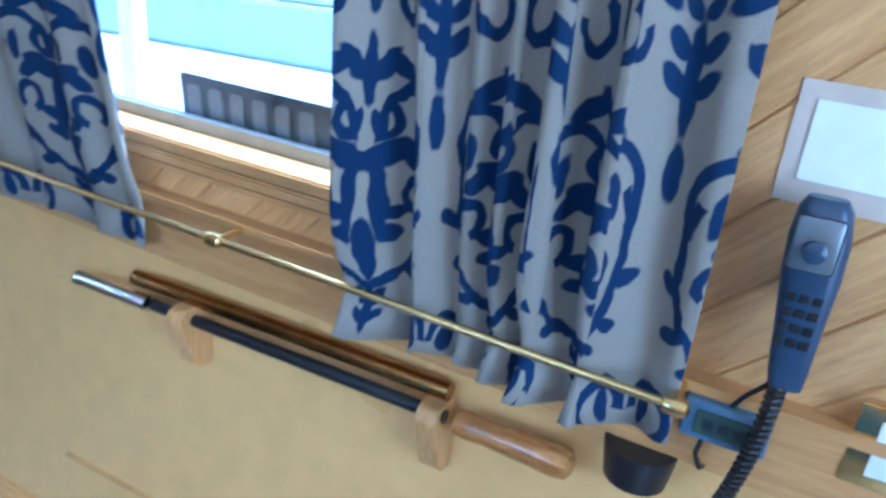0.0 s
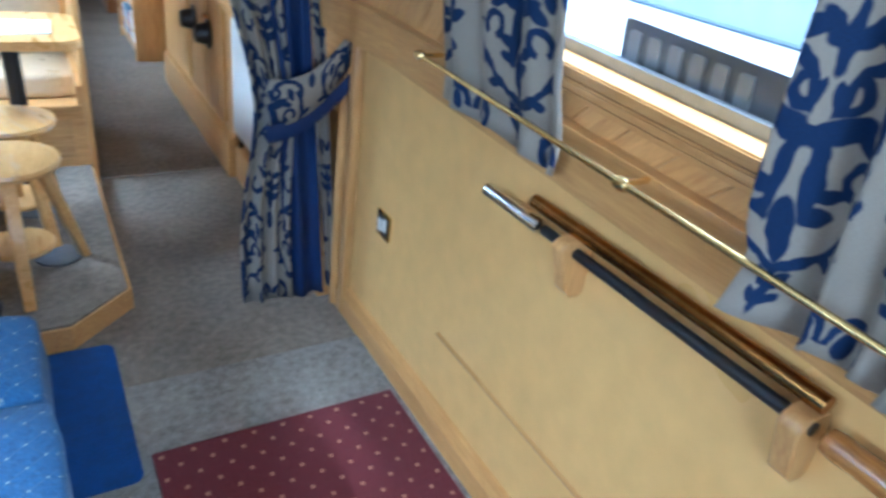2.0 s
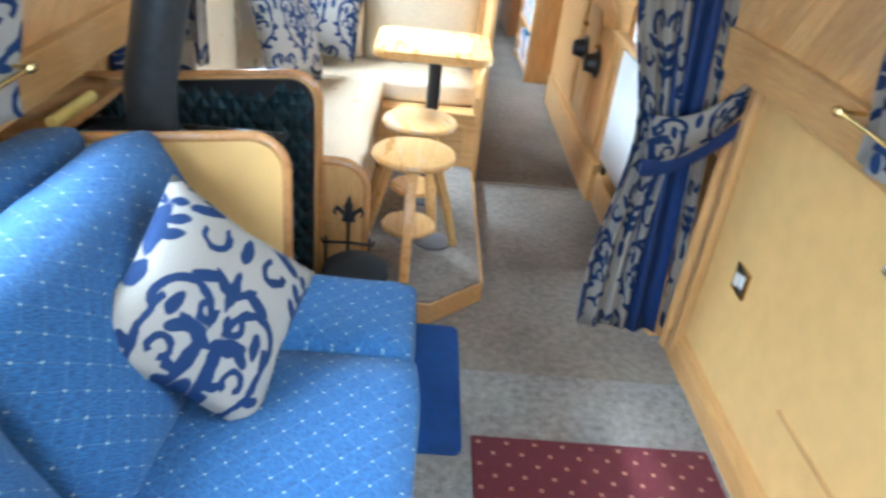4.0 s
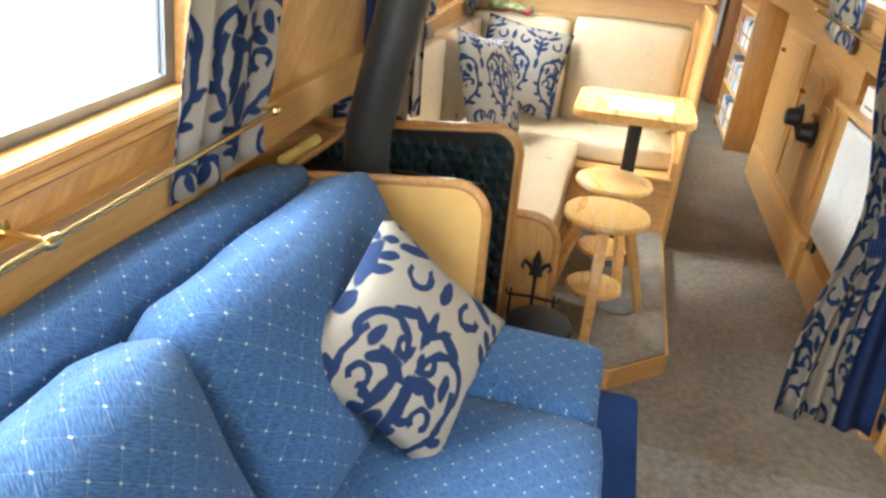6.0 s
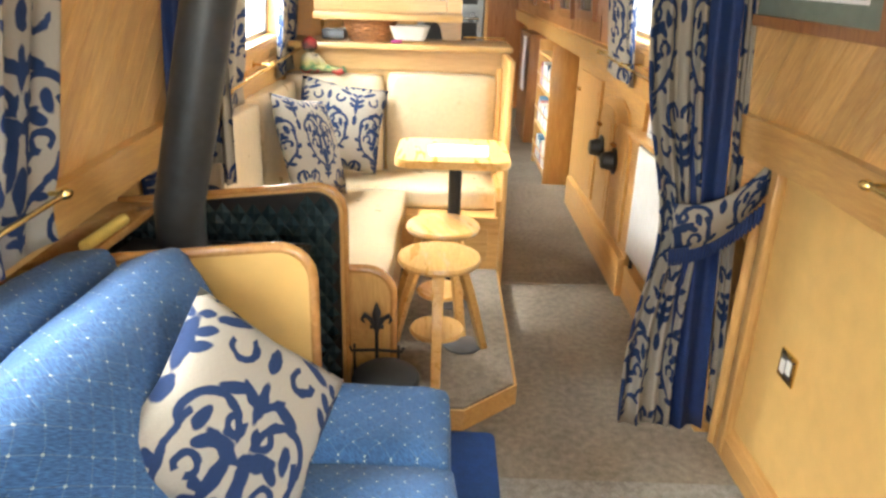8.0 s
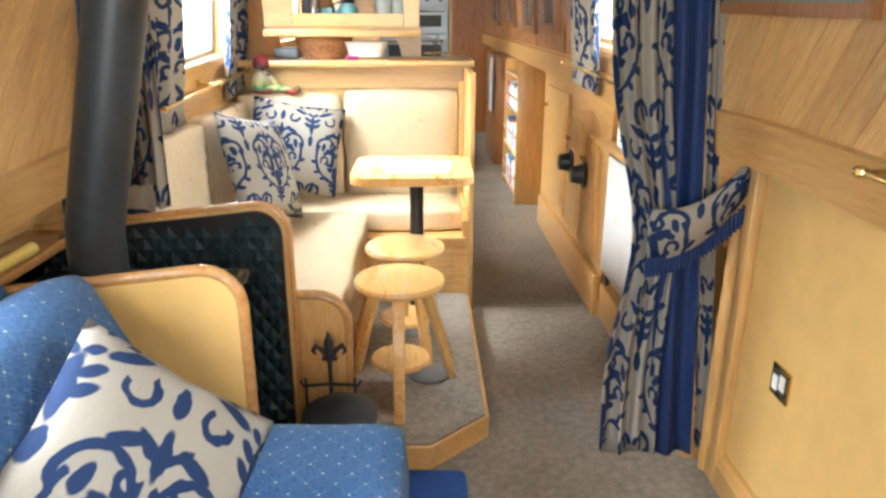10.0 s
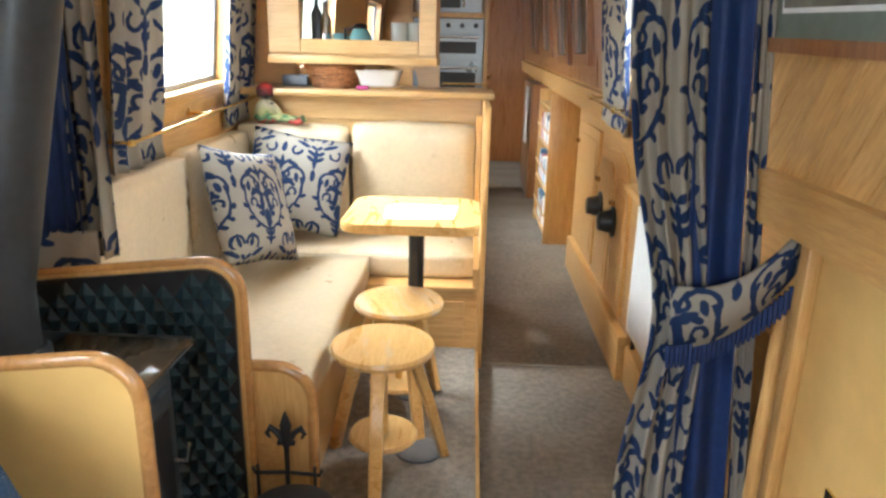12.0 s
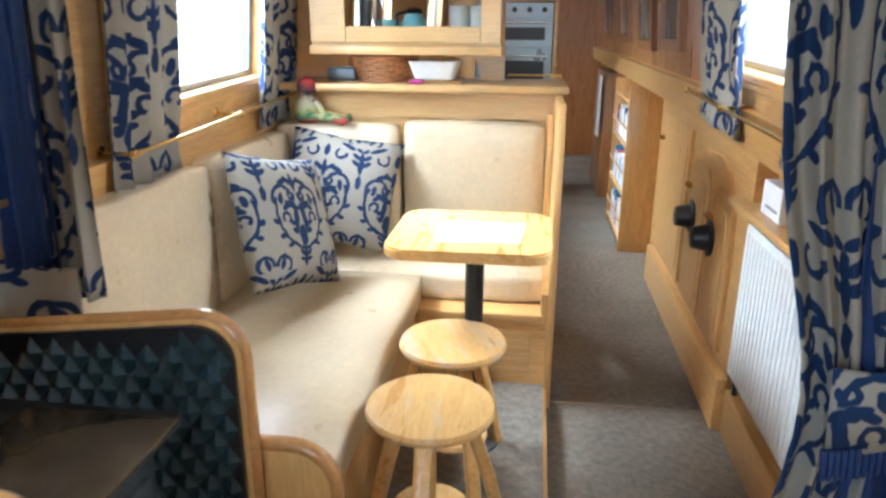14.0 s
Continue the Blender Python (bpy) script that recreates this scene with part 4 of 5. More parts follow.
edged_panel("sofa_end_panel", "honey plywood end panel with rounded varnished edging", 1.70, -0.96, -0.258, 0.852, 0.024, PLY)
hp = edged_panel("hearth_screen", "stove surround panel faced with dark glazed tiles", 2.21, -0.96, -0.262, 0.852, 0.030, OAK_Z)
part("backing", prism([(a, b - 0.11 * (-0.272 - a) * b / 0.842) for a, b in rounded(-0.96, 0.0, -0.272, 0.842, 0.08, (0, 0, 1, 0))], lambda a, b, d: Vector((a, 2.199 + d, b)), 0.0105), BLACK, hp)
TW, TH_ = 0.046, 0.033


def tile_into(bm, at):
    ring = [bm.verts.new(Vector(p) + at) for p in ((-TW / 2, 0, 0), (0, 0, -TH_ * 0.95), (TW / 2, 0, 0), (0, 0, TH_ * 0.95))]
    top = [bm.verts.new(at + (p.co - at) * 0.16 + Vector((0.004, -0.015, 0.004))) for p in ring]
    for i in range(4):
        bm.faces.new((ring[i], ring[(i + 1) % 4], top[(i + 1) % 4], top[i]))
    bm.faces.new(top)
    bmesh.ops.recalc_face_normals(bm, faces=bm.faces)


bm = bmesh.new()
tile_into(bm, Vector())
tile_mesh = bpy.data.meshes.new("tile")
bm.to_mesh(tile_mesh)
bm.free()
tile_mesh.materials.append(TILE)
rest = bmesh.new()
for r in range(26):
    for c in range(14):
        x, z = -0.274 - TW * (c + 0.5) - (TW / 2 if r % 2 else 0), 0.02 + TH_ * (r + 0.5)
        lim = 0.850 + 0.11 * (x + 0.268) - TH_ * 0.95 - 0.012
        if x - TW / 2 < -0.96 or z > lim or (x > -0.305 and z > lim - 0.02) or x + TW / 2 > -0.27:
            continue
        if z < 0.22:
            tile_into(rest, Vector((x, 2.1985, z)))
            continue
        t = new("tile", tile_mesh)
        t.parent = hp
        t.location = Vector((x, 2.1985, z)) - OFFSET[hp.name]
part("lower_tiles", rest, TILE, hp, kind="stuff")
hw = thing("stove_recess_lining", "dark lining of the stove recess with oak cap", "panel", (-0.9, 1.95, 0))
part("panel", box((-0.955, 1.73, 0), (-0.925, 2.195, 0.76)), BLACK, hw)
part("cap", box((-0.96, 1.73, 0.765), (-0.80, 2.195, 0.79), 0.006), COPPERTRIM, hw, smooth=True)
part("paper_roll", tube([(-0.815, 1.775, 0.8055), (-0.815, 1.985, 0.8055)], 0.015, 14), plain("yellow_paper", (0.70, 0.50, 0.12), 0.6), None, "yellow rolled paper lying on the hearth ledge", True, "paper roll")
part("hearth_slab", box((-0.92, 1.73, 0.0), (-0.26, 2.195, 0.05), 0.006), plain("slate", (0.03, 0.032, 0.035), 0.5), None, "dark slate hearth slab under the stove", category="hearth")

st = thing("stove", "small black cast iron solid fuel stove", "stove", (-0.6, 1.95, 0.05))
part("body", box((-0.86, 1.80, 0.16), (-0.40, 2.13, 0.66), 0.015), FLUE, st, smooth=True)
part("top_plate", box((-0.88, 1.775, 0.665), (-0.355, 2.155, 0.69), 0.006), FLUE, st, "grey-black top plate", True)
part("top_rim", box((-0.63, 1.79, 0.6905), (-0.340, 2.12, 0.698), 0.002), SMOKED, st, "dark smoked plate on the stove top", True)
for x in (-0.84, -0.43):
    for y in (1.82, 2.11):
        part("leg", tube([(x, y, 0.05), (x, y, 0.17)], 0.018, 10, radii=[0.024, 0.015]), FLUE, st, smooth=True)
part("door", box((-0.402, 1.84, 0.22), (-0.385, 2.09, 0.60), 0.006), FLUE, st, smooth=True)
part("door_glass", box((-0.387, 1.87, 0.33), (-0.382, 2.06, 0.56), 0.002), BLACK, st, "dark door glass")
part("door_handle", tube([(-0.385, 2.07, 0.42), (-0.355, 2.07, 0.42), (-0.345, 2.07, 0.47)], 0.007, 8), CHROME, st, smooth=True)
fl = thing("flue", "black stove flue pipe leaning inwards to the roof", "flue", (-0.66, 1.96, 0.69))
part("collar", lathe([(0.082, 0.0), (0.082, 0.03), (0.074, 0.04)], (-0.655, 1.96, 0.694), 28), FLUE, fl, smooth=True)
part("pipe", tube([(-0.655, 1.96, 0.70), (-0.650, 1.96, 0.86), (-0.62, 1.96, 0.98), (-0.365, 1.96, 2.03)], 0.064, 28), FLUE, fl, smooth=True)

# coal scuttle and companion set
sc = thing("coal_scuttle", "round black iron coal scuttle beside the stove", "scuttle", (-0.13, 1.93, 0.01))
part("bucket", lathe([(0.075, 0.0), (0.085, 0.02), (0.098, 0.27), (0.102, 0.275), (0.102, 0.285), (0.09, 0.285), (0.08, 0.03), (0.02, 0.028)], (-0.118, 2.05, 0.011), 32), IRON, sc, smooth=True)
part("lid", lathe([(0.104, 0.0), (0.100, 0.015), (0.075, 0.032), (0.03, 0.042), (0.004, 0.043)], (-0.118, 2.05, 0.297), 32), IRON, sc, "domed lid", True)
cs = thing("companion_set", "black wrought iron fire tools with fleur-de-lis finial", "fire tools", (-0.158, 2.175, 0.01))
fx, fy = -0.158, 2.175
part("stem", tube([(fx, fy, 0.012), (fx, fy, 0.40)], 0.006, 8), IRON, cs, smooth=True)
part("base", lathe([(0.07, 0), (0.07, 0.008), (0.02, 0.02)], (fx, fy, 0.011), 20), IRON, cs, smooth=True)
part("crossbar", tube([(fx - 0.085, fy, 0.335), (fx - 0.08, fy, 0.32), (fx, fy, 0.325), (fx + 0.08, fy, 0.32), (fx + 0.085, fy, 0.335)], 0.005, 8), IRON, cs, smooth=True)
fleur = tube([(fx, fy, 0.38), (fx, fy, 0.42), (fx, fy, 0.455), (fx, fy, 0.492)], 0.01, 10, radii=[0.006, 0.009, 0.015, 0.002])
for s in (-1, 1):
    tube([(fx + s * 0.004, fy, 0.40), (fx + s * 0.020, fy, 0.435), (fx + s * 0.038, fy, 0.448), (fx + s * 0.046, fy, 0.432), (fx + s * 0.038, fy, 0.420)], 0.006, 8, fleur, [0.005, 0.008, 0.009, 0.006, 0.003])
box((fx - 0.022, fy - 0.006, 0.402), (fx + 0.022, fy + 0.006, 0.412), 0.002, bm=fleur)
part("fleur_de_lis", fleur, IRON, cs, smooth=True)
for s in (-0.07, 0.07):
    part("tool", tube([(fx + s, fy - 0.01, 0.35), (fx + s, fy - 0.01, 0.07)], 0.004, 8, radii=[0.004, 0.006]), IRON, cs, smooth=True)

# ---- dinette ----
step = thing("dinette_step", "carpeted raised platform with oak edging", "step", (0, 2.8, 0), kind="structure")
outline = [(-0.26, 2.215), (0.13, 2.215), (0.325, 2.39), (0.325, 3.47), (-0.26, 3.47)]
part("riser", prism(outline, lambda a, b, d: Vector((a, b, d)), 0.078), OAK_Y, step, "oak riser")
part("carpet", prism([(a - (0.012 if a > 0.2 else 0), b + (0.012 if b < 2.3 else 0)) for a, b in outline], lambda a, b, d: Vector((a, b, 0.078 + d)), 0.008), CARPET, step)

bench = thing("dinette_bench", "cream vinyl L-shaped dinette bench with oak base", "bench", (-0.5, 3.0, 0))
part("base", box((-0.93, 2.245, 0.0), (-0.165, 3.94, 0.36)), OAK_Y, bench)
part("end_base", box((-0.165, 3.46, 0.086), (0.315, 3.94, 0.36)), OAK_X, bench, "oak box front")
part("end_trim", box((-0.15, 3.445, 0.335), (0.30, 3.46, 0.365), 0.004), OAK_X, bench, smooth=True)
part("inset_panel", box((-0.10, 3.452, 0.13), (0.26, 3.4595, 0.30), 0.003), OAK_X, bench)
pad((-0.86, 2.28, 0.36), (-0.145, 3.55, 0.475), 0.03, bench, "seat_cushion", VINYL, "", 0.012)
pad((-0.86, 3.555, 0.36), (0.305, 3.93, 0.475), 0.03, bench, "seat_cushion", VINYL, "", 0.008)
pad((-0.835, 2.42, 0.47), (-0.735, 3.12, 0.945), 0.025, bench, "back_cushion", VINYL, "", 0.012)
pad((-0.835, 3.13, 0.47), (-0.735, 3.83, 0.955), 0.025, bench, "back_cushion", VINYL, "", 0.012)
pad((-0.80, 3.83, 0.47), (-0.29, 3.925, 0.985), 0.025, bench, "back_cushion", VINYL, "", 0.012, pose(0, 0, 0, 4, 0, 0))
pad((-0.275, 3.83, 0.47), (0.29, 3.925, 1.0), 0.025, bench, "back_cushion", VINYL, "", 0.012, pose(0, 0, 0, 4, 0, 0))
part("end_panel", prism(rounded(-0.32, 0.0, -0.115, 0.565, 0.085, (0, 0, 1, 0)), lambda a, b, d: Vector((a, 2.246 + d, b)), 0.030), OAK_Z, bench, "rounded oak end panel")
epath = [(-0.115, 0.02)] + rounded(-0.32, 0.0, -0.115, 0.565, 0.085, (0, 0, 1, 0))[2:]
part("end_edging", tube([(a, 2.261, b) for a, b in epath], 0.017, 10), COPPERTRIM, bench, smooth=True)
part("side_panel", box((0.316, 3.44, 0.0), (0.342, 4.28, 1.11), 0.004), OAK_Z, bench, "oak side panel", True)
part("post", box((0.290, 3.815, 0.40), (0.315, 3.85, 1.04), 0.004), OAK_Z, bench, smooth=True)
part("armrest", prism([(3.44, 0.37), (3.78, 0.37), (3.78, 0.50), (3.50, 0.50), (3.44, 0.45)], lambda a, b, d: Vector((0.293 + d, a, b)), 0.022), OAK_Y, bench)

scatter_cushion((-0.560, 3.25, 0.735), (0.90, -0.25, 0.36), 13, 0.45, 2, "cream and navy scroll cushion leaning on the cream bench")
scatter_cushion((-0.500, 3.70, 0.745), (0.15, -0.93, 0.33), 10, 0.435, 3, "second scroll cushion leaning in the bench corner", (0.07, 0.22))

tb = thing("dinette_table", "small oak pedestal table with rounded corners", "table", (0.07, 3.12, 0.086))
bm = prism(rounded(-0.165, 2.905, 0.305, 3.36, 0.06, (1, 1, 1, 1)), lambda a, b, d: Vector((a, b, 0.735 + d)), 0.032)
bmesh.ops.bevel(bm, geom=[e for e in bm.edges if abs(e.verts[0].co.z - e.verts[1].co.z) < 1e-4], offset=0.006, segments=2, affect="EDGES")
part("tabletop", bm, PINE, tb, smooth=True)
part("pedestal", tube([(0.085, 3.06, 0.087), (0.085, 3.06, 0.735)], 0.028, 20), BLACK, tb, "black tube pedestal", True)
part("floor_socket", lathe([(0.085, 0), (0.085, 0.006), (0.06, 0.012), (0.03, 0.014)], (0.085, 3.06, 0.086), 28), GREY, tb, "round metal floor socket", True)
part("floor_socket", lathe([(0.075, 0), (0.075, 0.006), (0.055, 0.010), (0.02, 0.011)], (0.13, 2.66, 0.0865), 28), GREY, None, "round metal table socket set in the carpet", True, "socket")
papers = thing("papers", "loose white papers lying on the table", "papers", (0.1, 3.1, 0.768))
for i, (a, w) in enumerate(((4, 0.0), (-3, 0.012))):
    bm = box((-0.13, -0.10, 0.0), (0.11, 0.10, 0.0015))
    bmesh.ops.transform(bm, matrix=pose(0.10 + w, 3.10 + w, 0.7675 + 0.002 * i, 0, 0, a), verts=bm.verts)
    part("sheet", bm, PAPER, papers)


def make_stool():
    s = thing("stool", "round pine stool with three splayed legs and low shelf", "stool", (0, 0, 0), "stools")
    prof = [(0.02, 0.0), (0.128, 0.0), (0.146, 0.006), (0.152, 0.018), (0.148, 0.030), (0.135, 0.034), (0.01, 0.033)]
    part("seat", lathe(prof, (0, 0, 0.392), 40), PINE_WORN, s, "round worn pine seat", True)
    part("shelf", lathe([(0.02, 0), (0.098, 0), (0.104, 0.008), (0.098, 0.018), (0.01, 0.018)], (0, 0, 0.115), 32), PINE, s, smooth=True)
    part("column", tube([(0, 0, 0.11), (0, 0, 0.395)], 0.014, 12), PINE, s, smooth=True)
    for k in range(3):
        a = radians(-90 + 118 * k)
        d = Vector((math.cos(a), math.sin(a), 0))
        n = Vector((-d.y, d.x, 0))
        bm = bmesh.new()
        vs = []
        for z, r, w, t in ((0.0, 0.205, 0.017, 0.014), (0.20, 0.150, 0.019, 0.015), (0.395, 0.085, 0.021, 0.016)):
            vs.append([bm.verts.new(d * (r + i * t) + n * (j * w) + Vector((0, 0, z))) for i, j in ((-1, -1), (1, -1), (1, 1), (-1, 1))])
        for a_, b_ in zip(vs, vs[1:]):
            for i in range(4):
                bm.faces.new((a_[i], a_[(i + 1) % 4], b_[(i + 1) % 4], b_[i]))
        bm.faces.new(vs[0]), bm.faces.new(vs[-1])
        bmesh.ops.bevel(bm, geom=bm.edges[:], offset=0.003, segments=1, affect="EDGES")
        part("leg", bm, PINE, s, smooth=True)
    return s


stool = make_stool()
stool.location = (0.030, 2.550, 0.086)
copy_thing(stool, pose(0.040, 2.905, 0.086, 0, 0, 25))

# peninsula and wall cabinet
pen = thing("peninsula", "oak peninsula with moulded top behind the bench", "counter", (-0.2, 4.0, 0))
part("front_panel", box((-0.93, 3.945, 0.0), (0.315, 3.97, 1.105)), PALEOAK, pen)
part("top", box((-0.90, 3.84, 1.110), (0.365, 4.28, 1.140), 0.008), PALEOAK, pen, smooth=True)
part("fascia", box((-0.84, 3.935, 1.0), (0.315, 3.944, 1.108), 0.003), PALEOAK, pen)
part("gallery_rail", tube([(0.12, 4.12, 1.142), (0.12, 4.12, 1.165), (0.34, 4.12, 1.165), (0.34, 4.12, 1.142)], 0.004, 8), BRASS, pen, "brass gallery rail", True)
part("back_panel", box((-0.9, 4.255, 0), (0.315, 4.275, 1.105)), PALEOAK, pen)
part("partition", prism([(0.0, 0.0), (0.10, 0.0), (0.10, 0.103), (-0.04, 0.103), (-0.015, 0.07)], lambda a, b, d: Vector((0.005 + a, 4.14 + d, 1.141 + b)), 0.02), PALEOAK, pen, "shaped oak bracket under the cabinet")
cab = thing("wall_cabinet", "hanging oak cabinet with glazed doors on both sides", "cabinet", (-0.27, 4.0, 1.25))
bm = box((-0.64, 3.87, 1.285), (0.10, 4.18, 1.31))
box((-0.64, 3.87, 1.31), (-0.61, 4.18, 2.02), bm=bm)
box((0.07, 3.87, 1.31), (0.10, 4.18, 2.02), bm=bm)
part("body", bm, PALEOAK, cab)
part("bottom_trim", box((-0.645, 3.846, 1.250), (0.105, 4.185, 1.2845), 0.003), PALEOAK, cab, smooth=True)
for nm, a, b, c, e in (("stile", -0.64, -0.50, 1.295, 2.0), ("stile", 0.025, 0.10, 1.295, 2.0), ("rail", -0.499, 0.024, 1.295, 1.355), ("rail", -0.499, 0.024, 1.72, 2.0)):
    dr = part(nm, box((a, 3.852, c), (b, 3.869, e), 0.003), PALEOAK, cab)
gl = part("pane", box((-0.50, 3.858, 1.355), (0.025, 3.861, 1.72)), GLASS, cab)
gl.visible_shadow = False
part("shelf", box((-0.61, 3.88, 1.312), (0.07, 4.17, 1.322)), PALEOAK, cab)


def mug(x, y, z, r, h, material, label):
    th = thing("mug", label, "mug", (x, y, z), "crockery in the cabinet")
    part("cup", lathe([(r * 0.8, 0), (r * 0.95, 0.004), (r, h), (r * 0.92, h), (r * 0.85, 0.01), (0.002, 0.008)], (x, y, z), 24), material, th, smooth=True)
    part("handle", tube([(x + r * 0.95, y, z + h * 0.75), (x + r * 1.5, y, z + h * 0.7), (x + r * 1.5, y, z + h * 0.35), (x + r * 0.95, y, z + h * 0.25)], 0.005, 8), material, th, smooth=True)


pot = thing("coffee_pot", "turquoise enamel pot with black lid", "pot", (-0.25, 3.99, 1.323))
part("body", lathe([(0.045, 0), (0.05, 0.01), (0.048, 0.05), (0.036, 0.075), (0.03, 0.08)], (-0.25, 3.97, 1.323), 24), TURQ, pot, smooth=True)
part("lid", lathe([(0.033, 0), (0.035, 0.012), (0.02, 0.022), (0.008, 0.024)], (-0.25, 3.97, 1.404), 20), BLACK, pot, "black lid", True)
part("handle", tube([(-0.29, 3.97, 1.33), (-0.32, 3.97, 1.35), (-0.32, 3.97, 1.40), (-0.285, 3.97, 1.41)], 0.006, 8), BLACK, pot, smooth=True)
mug(-0.35, 4.0, 1.323, 0.035, 0.06, TURQ, "small turquoise mug behind the cabinet glass")
mug(-0.08, 4.06, 1.336, 0.042, 0.10, CHINA, "tall pale china mug behind the cabinet glass")
mug(0.0, 4.06, 1.336, 0.040, 0.10, CHINA, "tall pale china mug behind the cabinet glass")
part("tray", box((-0.16, 3.96, 1.323), (0.04, 4.12, 1.335), 0.004), TURQ, None, "pale turquoise tray under the mugs", True, "tray")
for i, (x, h, r) in enumerate(((-0.46, 0.24, 0.024), (-0.42, 0.20, 0.028))):
    part("bottle", lathe([(r, 0), (r, h * 0.6), (r * 0.4, h * 0.75), (r * 0.4, h), (0.002, h)], (x, 4.02, 1.323), 18), CHROME if i else GREY, None, "slender metal flask standing behind the cabinet glass", True, "bottle", "flasks in the cabinet")

bk = thing("basket", "brown wicker basket on the peninsula", "basket", (-0.38, 4.08, 1.141))
for i in range(9):
    r = 0.100 + 0.036 * i / 8
    part("weave", tube([((-0.375) + r * 1.0 * math.cos(a), 3.985 + r * 0.8 * math.sin(a), 1.147 + 0.0115 * i + 0.002 * math.sin(9 * a + i * 3.14)) for a in [2 * math.pi * k / 36 for k in range(37)]], 0.0066, 6), WICKER, bk, smooth=True)
part("bottom", lathe([(0.09, 0), (0.09, 0.006), (0.002, 0.006)], (-0.375, 3.985, 1.141), 24), WICKER, bk)
bm = bmesh.new()
rings = []
for s, z in ((0.6, 0.0), (0.75, 0.005), (1.0, 0.075), (0.96, 0.075), (0.72, 0.012), (0.1, 0.010)):
    rings.append([bm.verts.new((-0.165 + a * s, 3.98 + b * s, 1.150 + z)) for a, b in rounded(-0.105, -0.08, 0.105, 0.08, 0.03, (1, 1, 1, 1), 4)])
for a, b in zip(rings, rings[1:]):
    for k in range(len(a)):
        bm.faces.new((a[k], a[(k + 1) % len(a)], b[(k + 1) % len(a)], b[k]))
bm.faces.new(rings[0]), bm.faces.new(rings[-1])
bmesh.ops.transform(bm, matrix=Matrix.Translation((0, 0, 0.0)), verts=bm.verts)
part("bowl", bm, WHITE, None, "white square china bowl on the peninsula", True, "bowl")
part("bowl_stand", box((-0.24, 3.92, 1.141), (-0.06, 4.04, 1.149), 0.003), OAK_X, None, "small wooden board under the white bowl", True, "board")
part("cloth_pad", box((-0.255, 3.86, 1.141), (-0.20, 3.90, 1.158), 0.006), PINK, None, "folded pink cloth on the peninsula", True, "cloth")
part("kitchen_box", box((-0.64, 4.05, 1.141), (-0.52, 4.2, 1.19), 0.006), GREY, None, "grey tin box on the peninsula", True, "box")

# rag doll as one plain shape
bm = lathe([(0.040, 0.0), (0.058, 0.02), (0.046, 0.08), (0.022, 0.105)], (-0.665, 3.855, 0.985), 16)
lathe([(0.012, 0), (0.038, 0.02), (0.042, 0.045), (0.030, 0.068), (0.004, 0.080)], (-0.665, 3.85, 1.085), 16, bm)
for dy, dz in ((0.0, 0.0), (-0.03, -0.004)):
    tube([(-0.645, 3.84 + dy, 1.005), (-0.575, 3.83 + dy, 1.016), (-0.51, 3.83 + dy, 1.0 + dz), (-0.485, 3.83 + dy, 1.012)], 0.017, 8, bm, [0.017, 0.017, 0.015, 0.018])
tube([(-0.63, 3.83, 1.075), (-0.60, 3.81, 1.05), (-0.585, 3.805, 1.02)], 0.012, 8, bm)
DOLL, dnt, dp = mat("doll_cloth", 0.85)
dn = node(dnt, "ShaderNodeTexNoise", Scale=30, Detail=1)
dnt.links.new(coords(dnt), dn.inputs["Vector"])
dsep = dnt.nodes.new("ShaderNodeSeparateXYZ")
dnt.links.new(coords(dnt), dsep.inputs[0])
dz = math_(dnt, "ADD", math_(dnt, "MULTIPLY", math_(dnt, "SUBTRACT", dsep.outputs[2], 0.985), 5.5), math_(dnt, "MULTIPLY", math_(dnt, "SUBTRACT", dn.outputs[0], 0.5), 0.5))
dnt.links.new(ramp(dnt, dz, [(0.06, (0.30, 0.04, 0.03)), (0.13, (0.03, 0.17, 0.08)), (0.25, (0.36, 0.34, 0.14)), (0.50, (0.42, 0.36, 0.26)), (0.66, (0.02, 0.02, 0.02)), (0.92, (0.34, 0.03, 0.03))]), dp.inputs["Base Color"])
part("rag_doll", bm, DOLL, None, "small seated rag doll in patchwork cloth on the bench back", True, "doll")

# ---- starboard cabinets by the dinette ----
part("frame_post", box((0.968, 2.115, 0.0), (1.0, 2.158, 0.975), 0.006), OAK_Z, None, "oak post ending the birch panel", True, "post", kind="structure")
part("grab_pole", tube([(0.982, 2.205, z) for z in (0.0, 0.05, 0.40, 0.72, 0.78)], 0.021, 18, radii=[0.021, 0.021, 0.022, 0.021, 0.014]), OAK_Z, None, "pale rounded oak pole beside the panel end", True, "pole")
part("panel_end", box((0.985, 2.159, 0.0), (1.0, 2.239, 0.93), 0.003), OAK_Z, None, "oak board closing the panel end", True, "board", kind="structure")
sh = thing("radiator_shelf", "oak shelf board above the radiator", "shelf", (0.95, 2.8, 0.80))
part("board", box((0.885, 2.26, 0.800), (1.0, 3.46, 0.825), 0.005), OAK_Y, sh, smooth=True)
part("support", prism([(0, 0), (0.10, 0.12), (0.0, 0.12)], lambda a, b, d: Vector((1.0 - a, 2.27 + d, 0.68 + b)), 0.022), OAK_Z, sh)
rad = thing("radiator", "white ribbed panel radiator on the cabin side", "radiator", (0.95, 2.9, 0.25))
bm = box((0.912, 2.30, 0.255), (0.945, 3.32, 0.772), 0.008)
part("panel", bm, WHITE, rad, smooth=True)
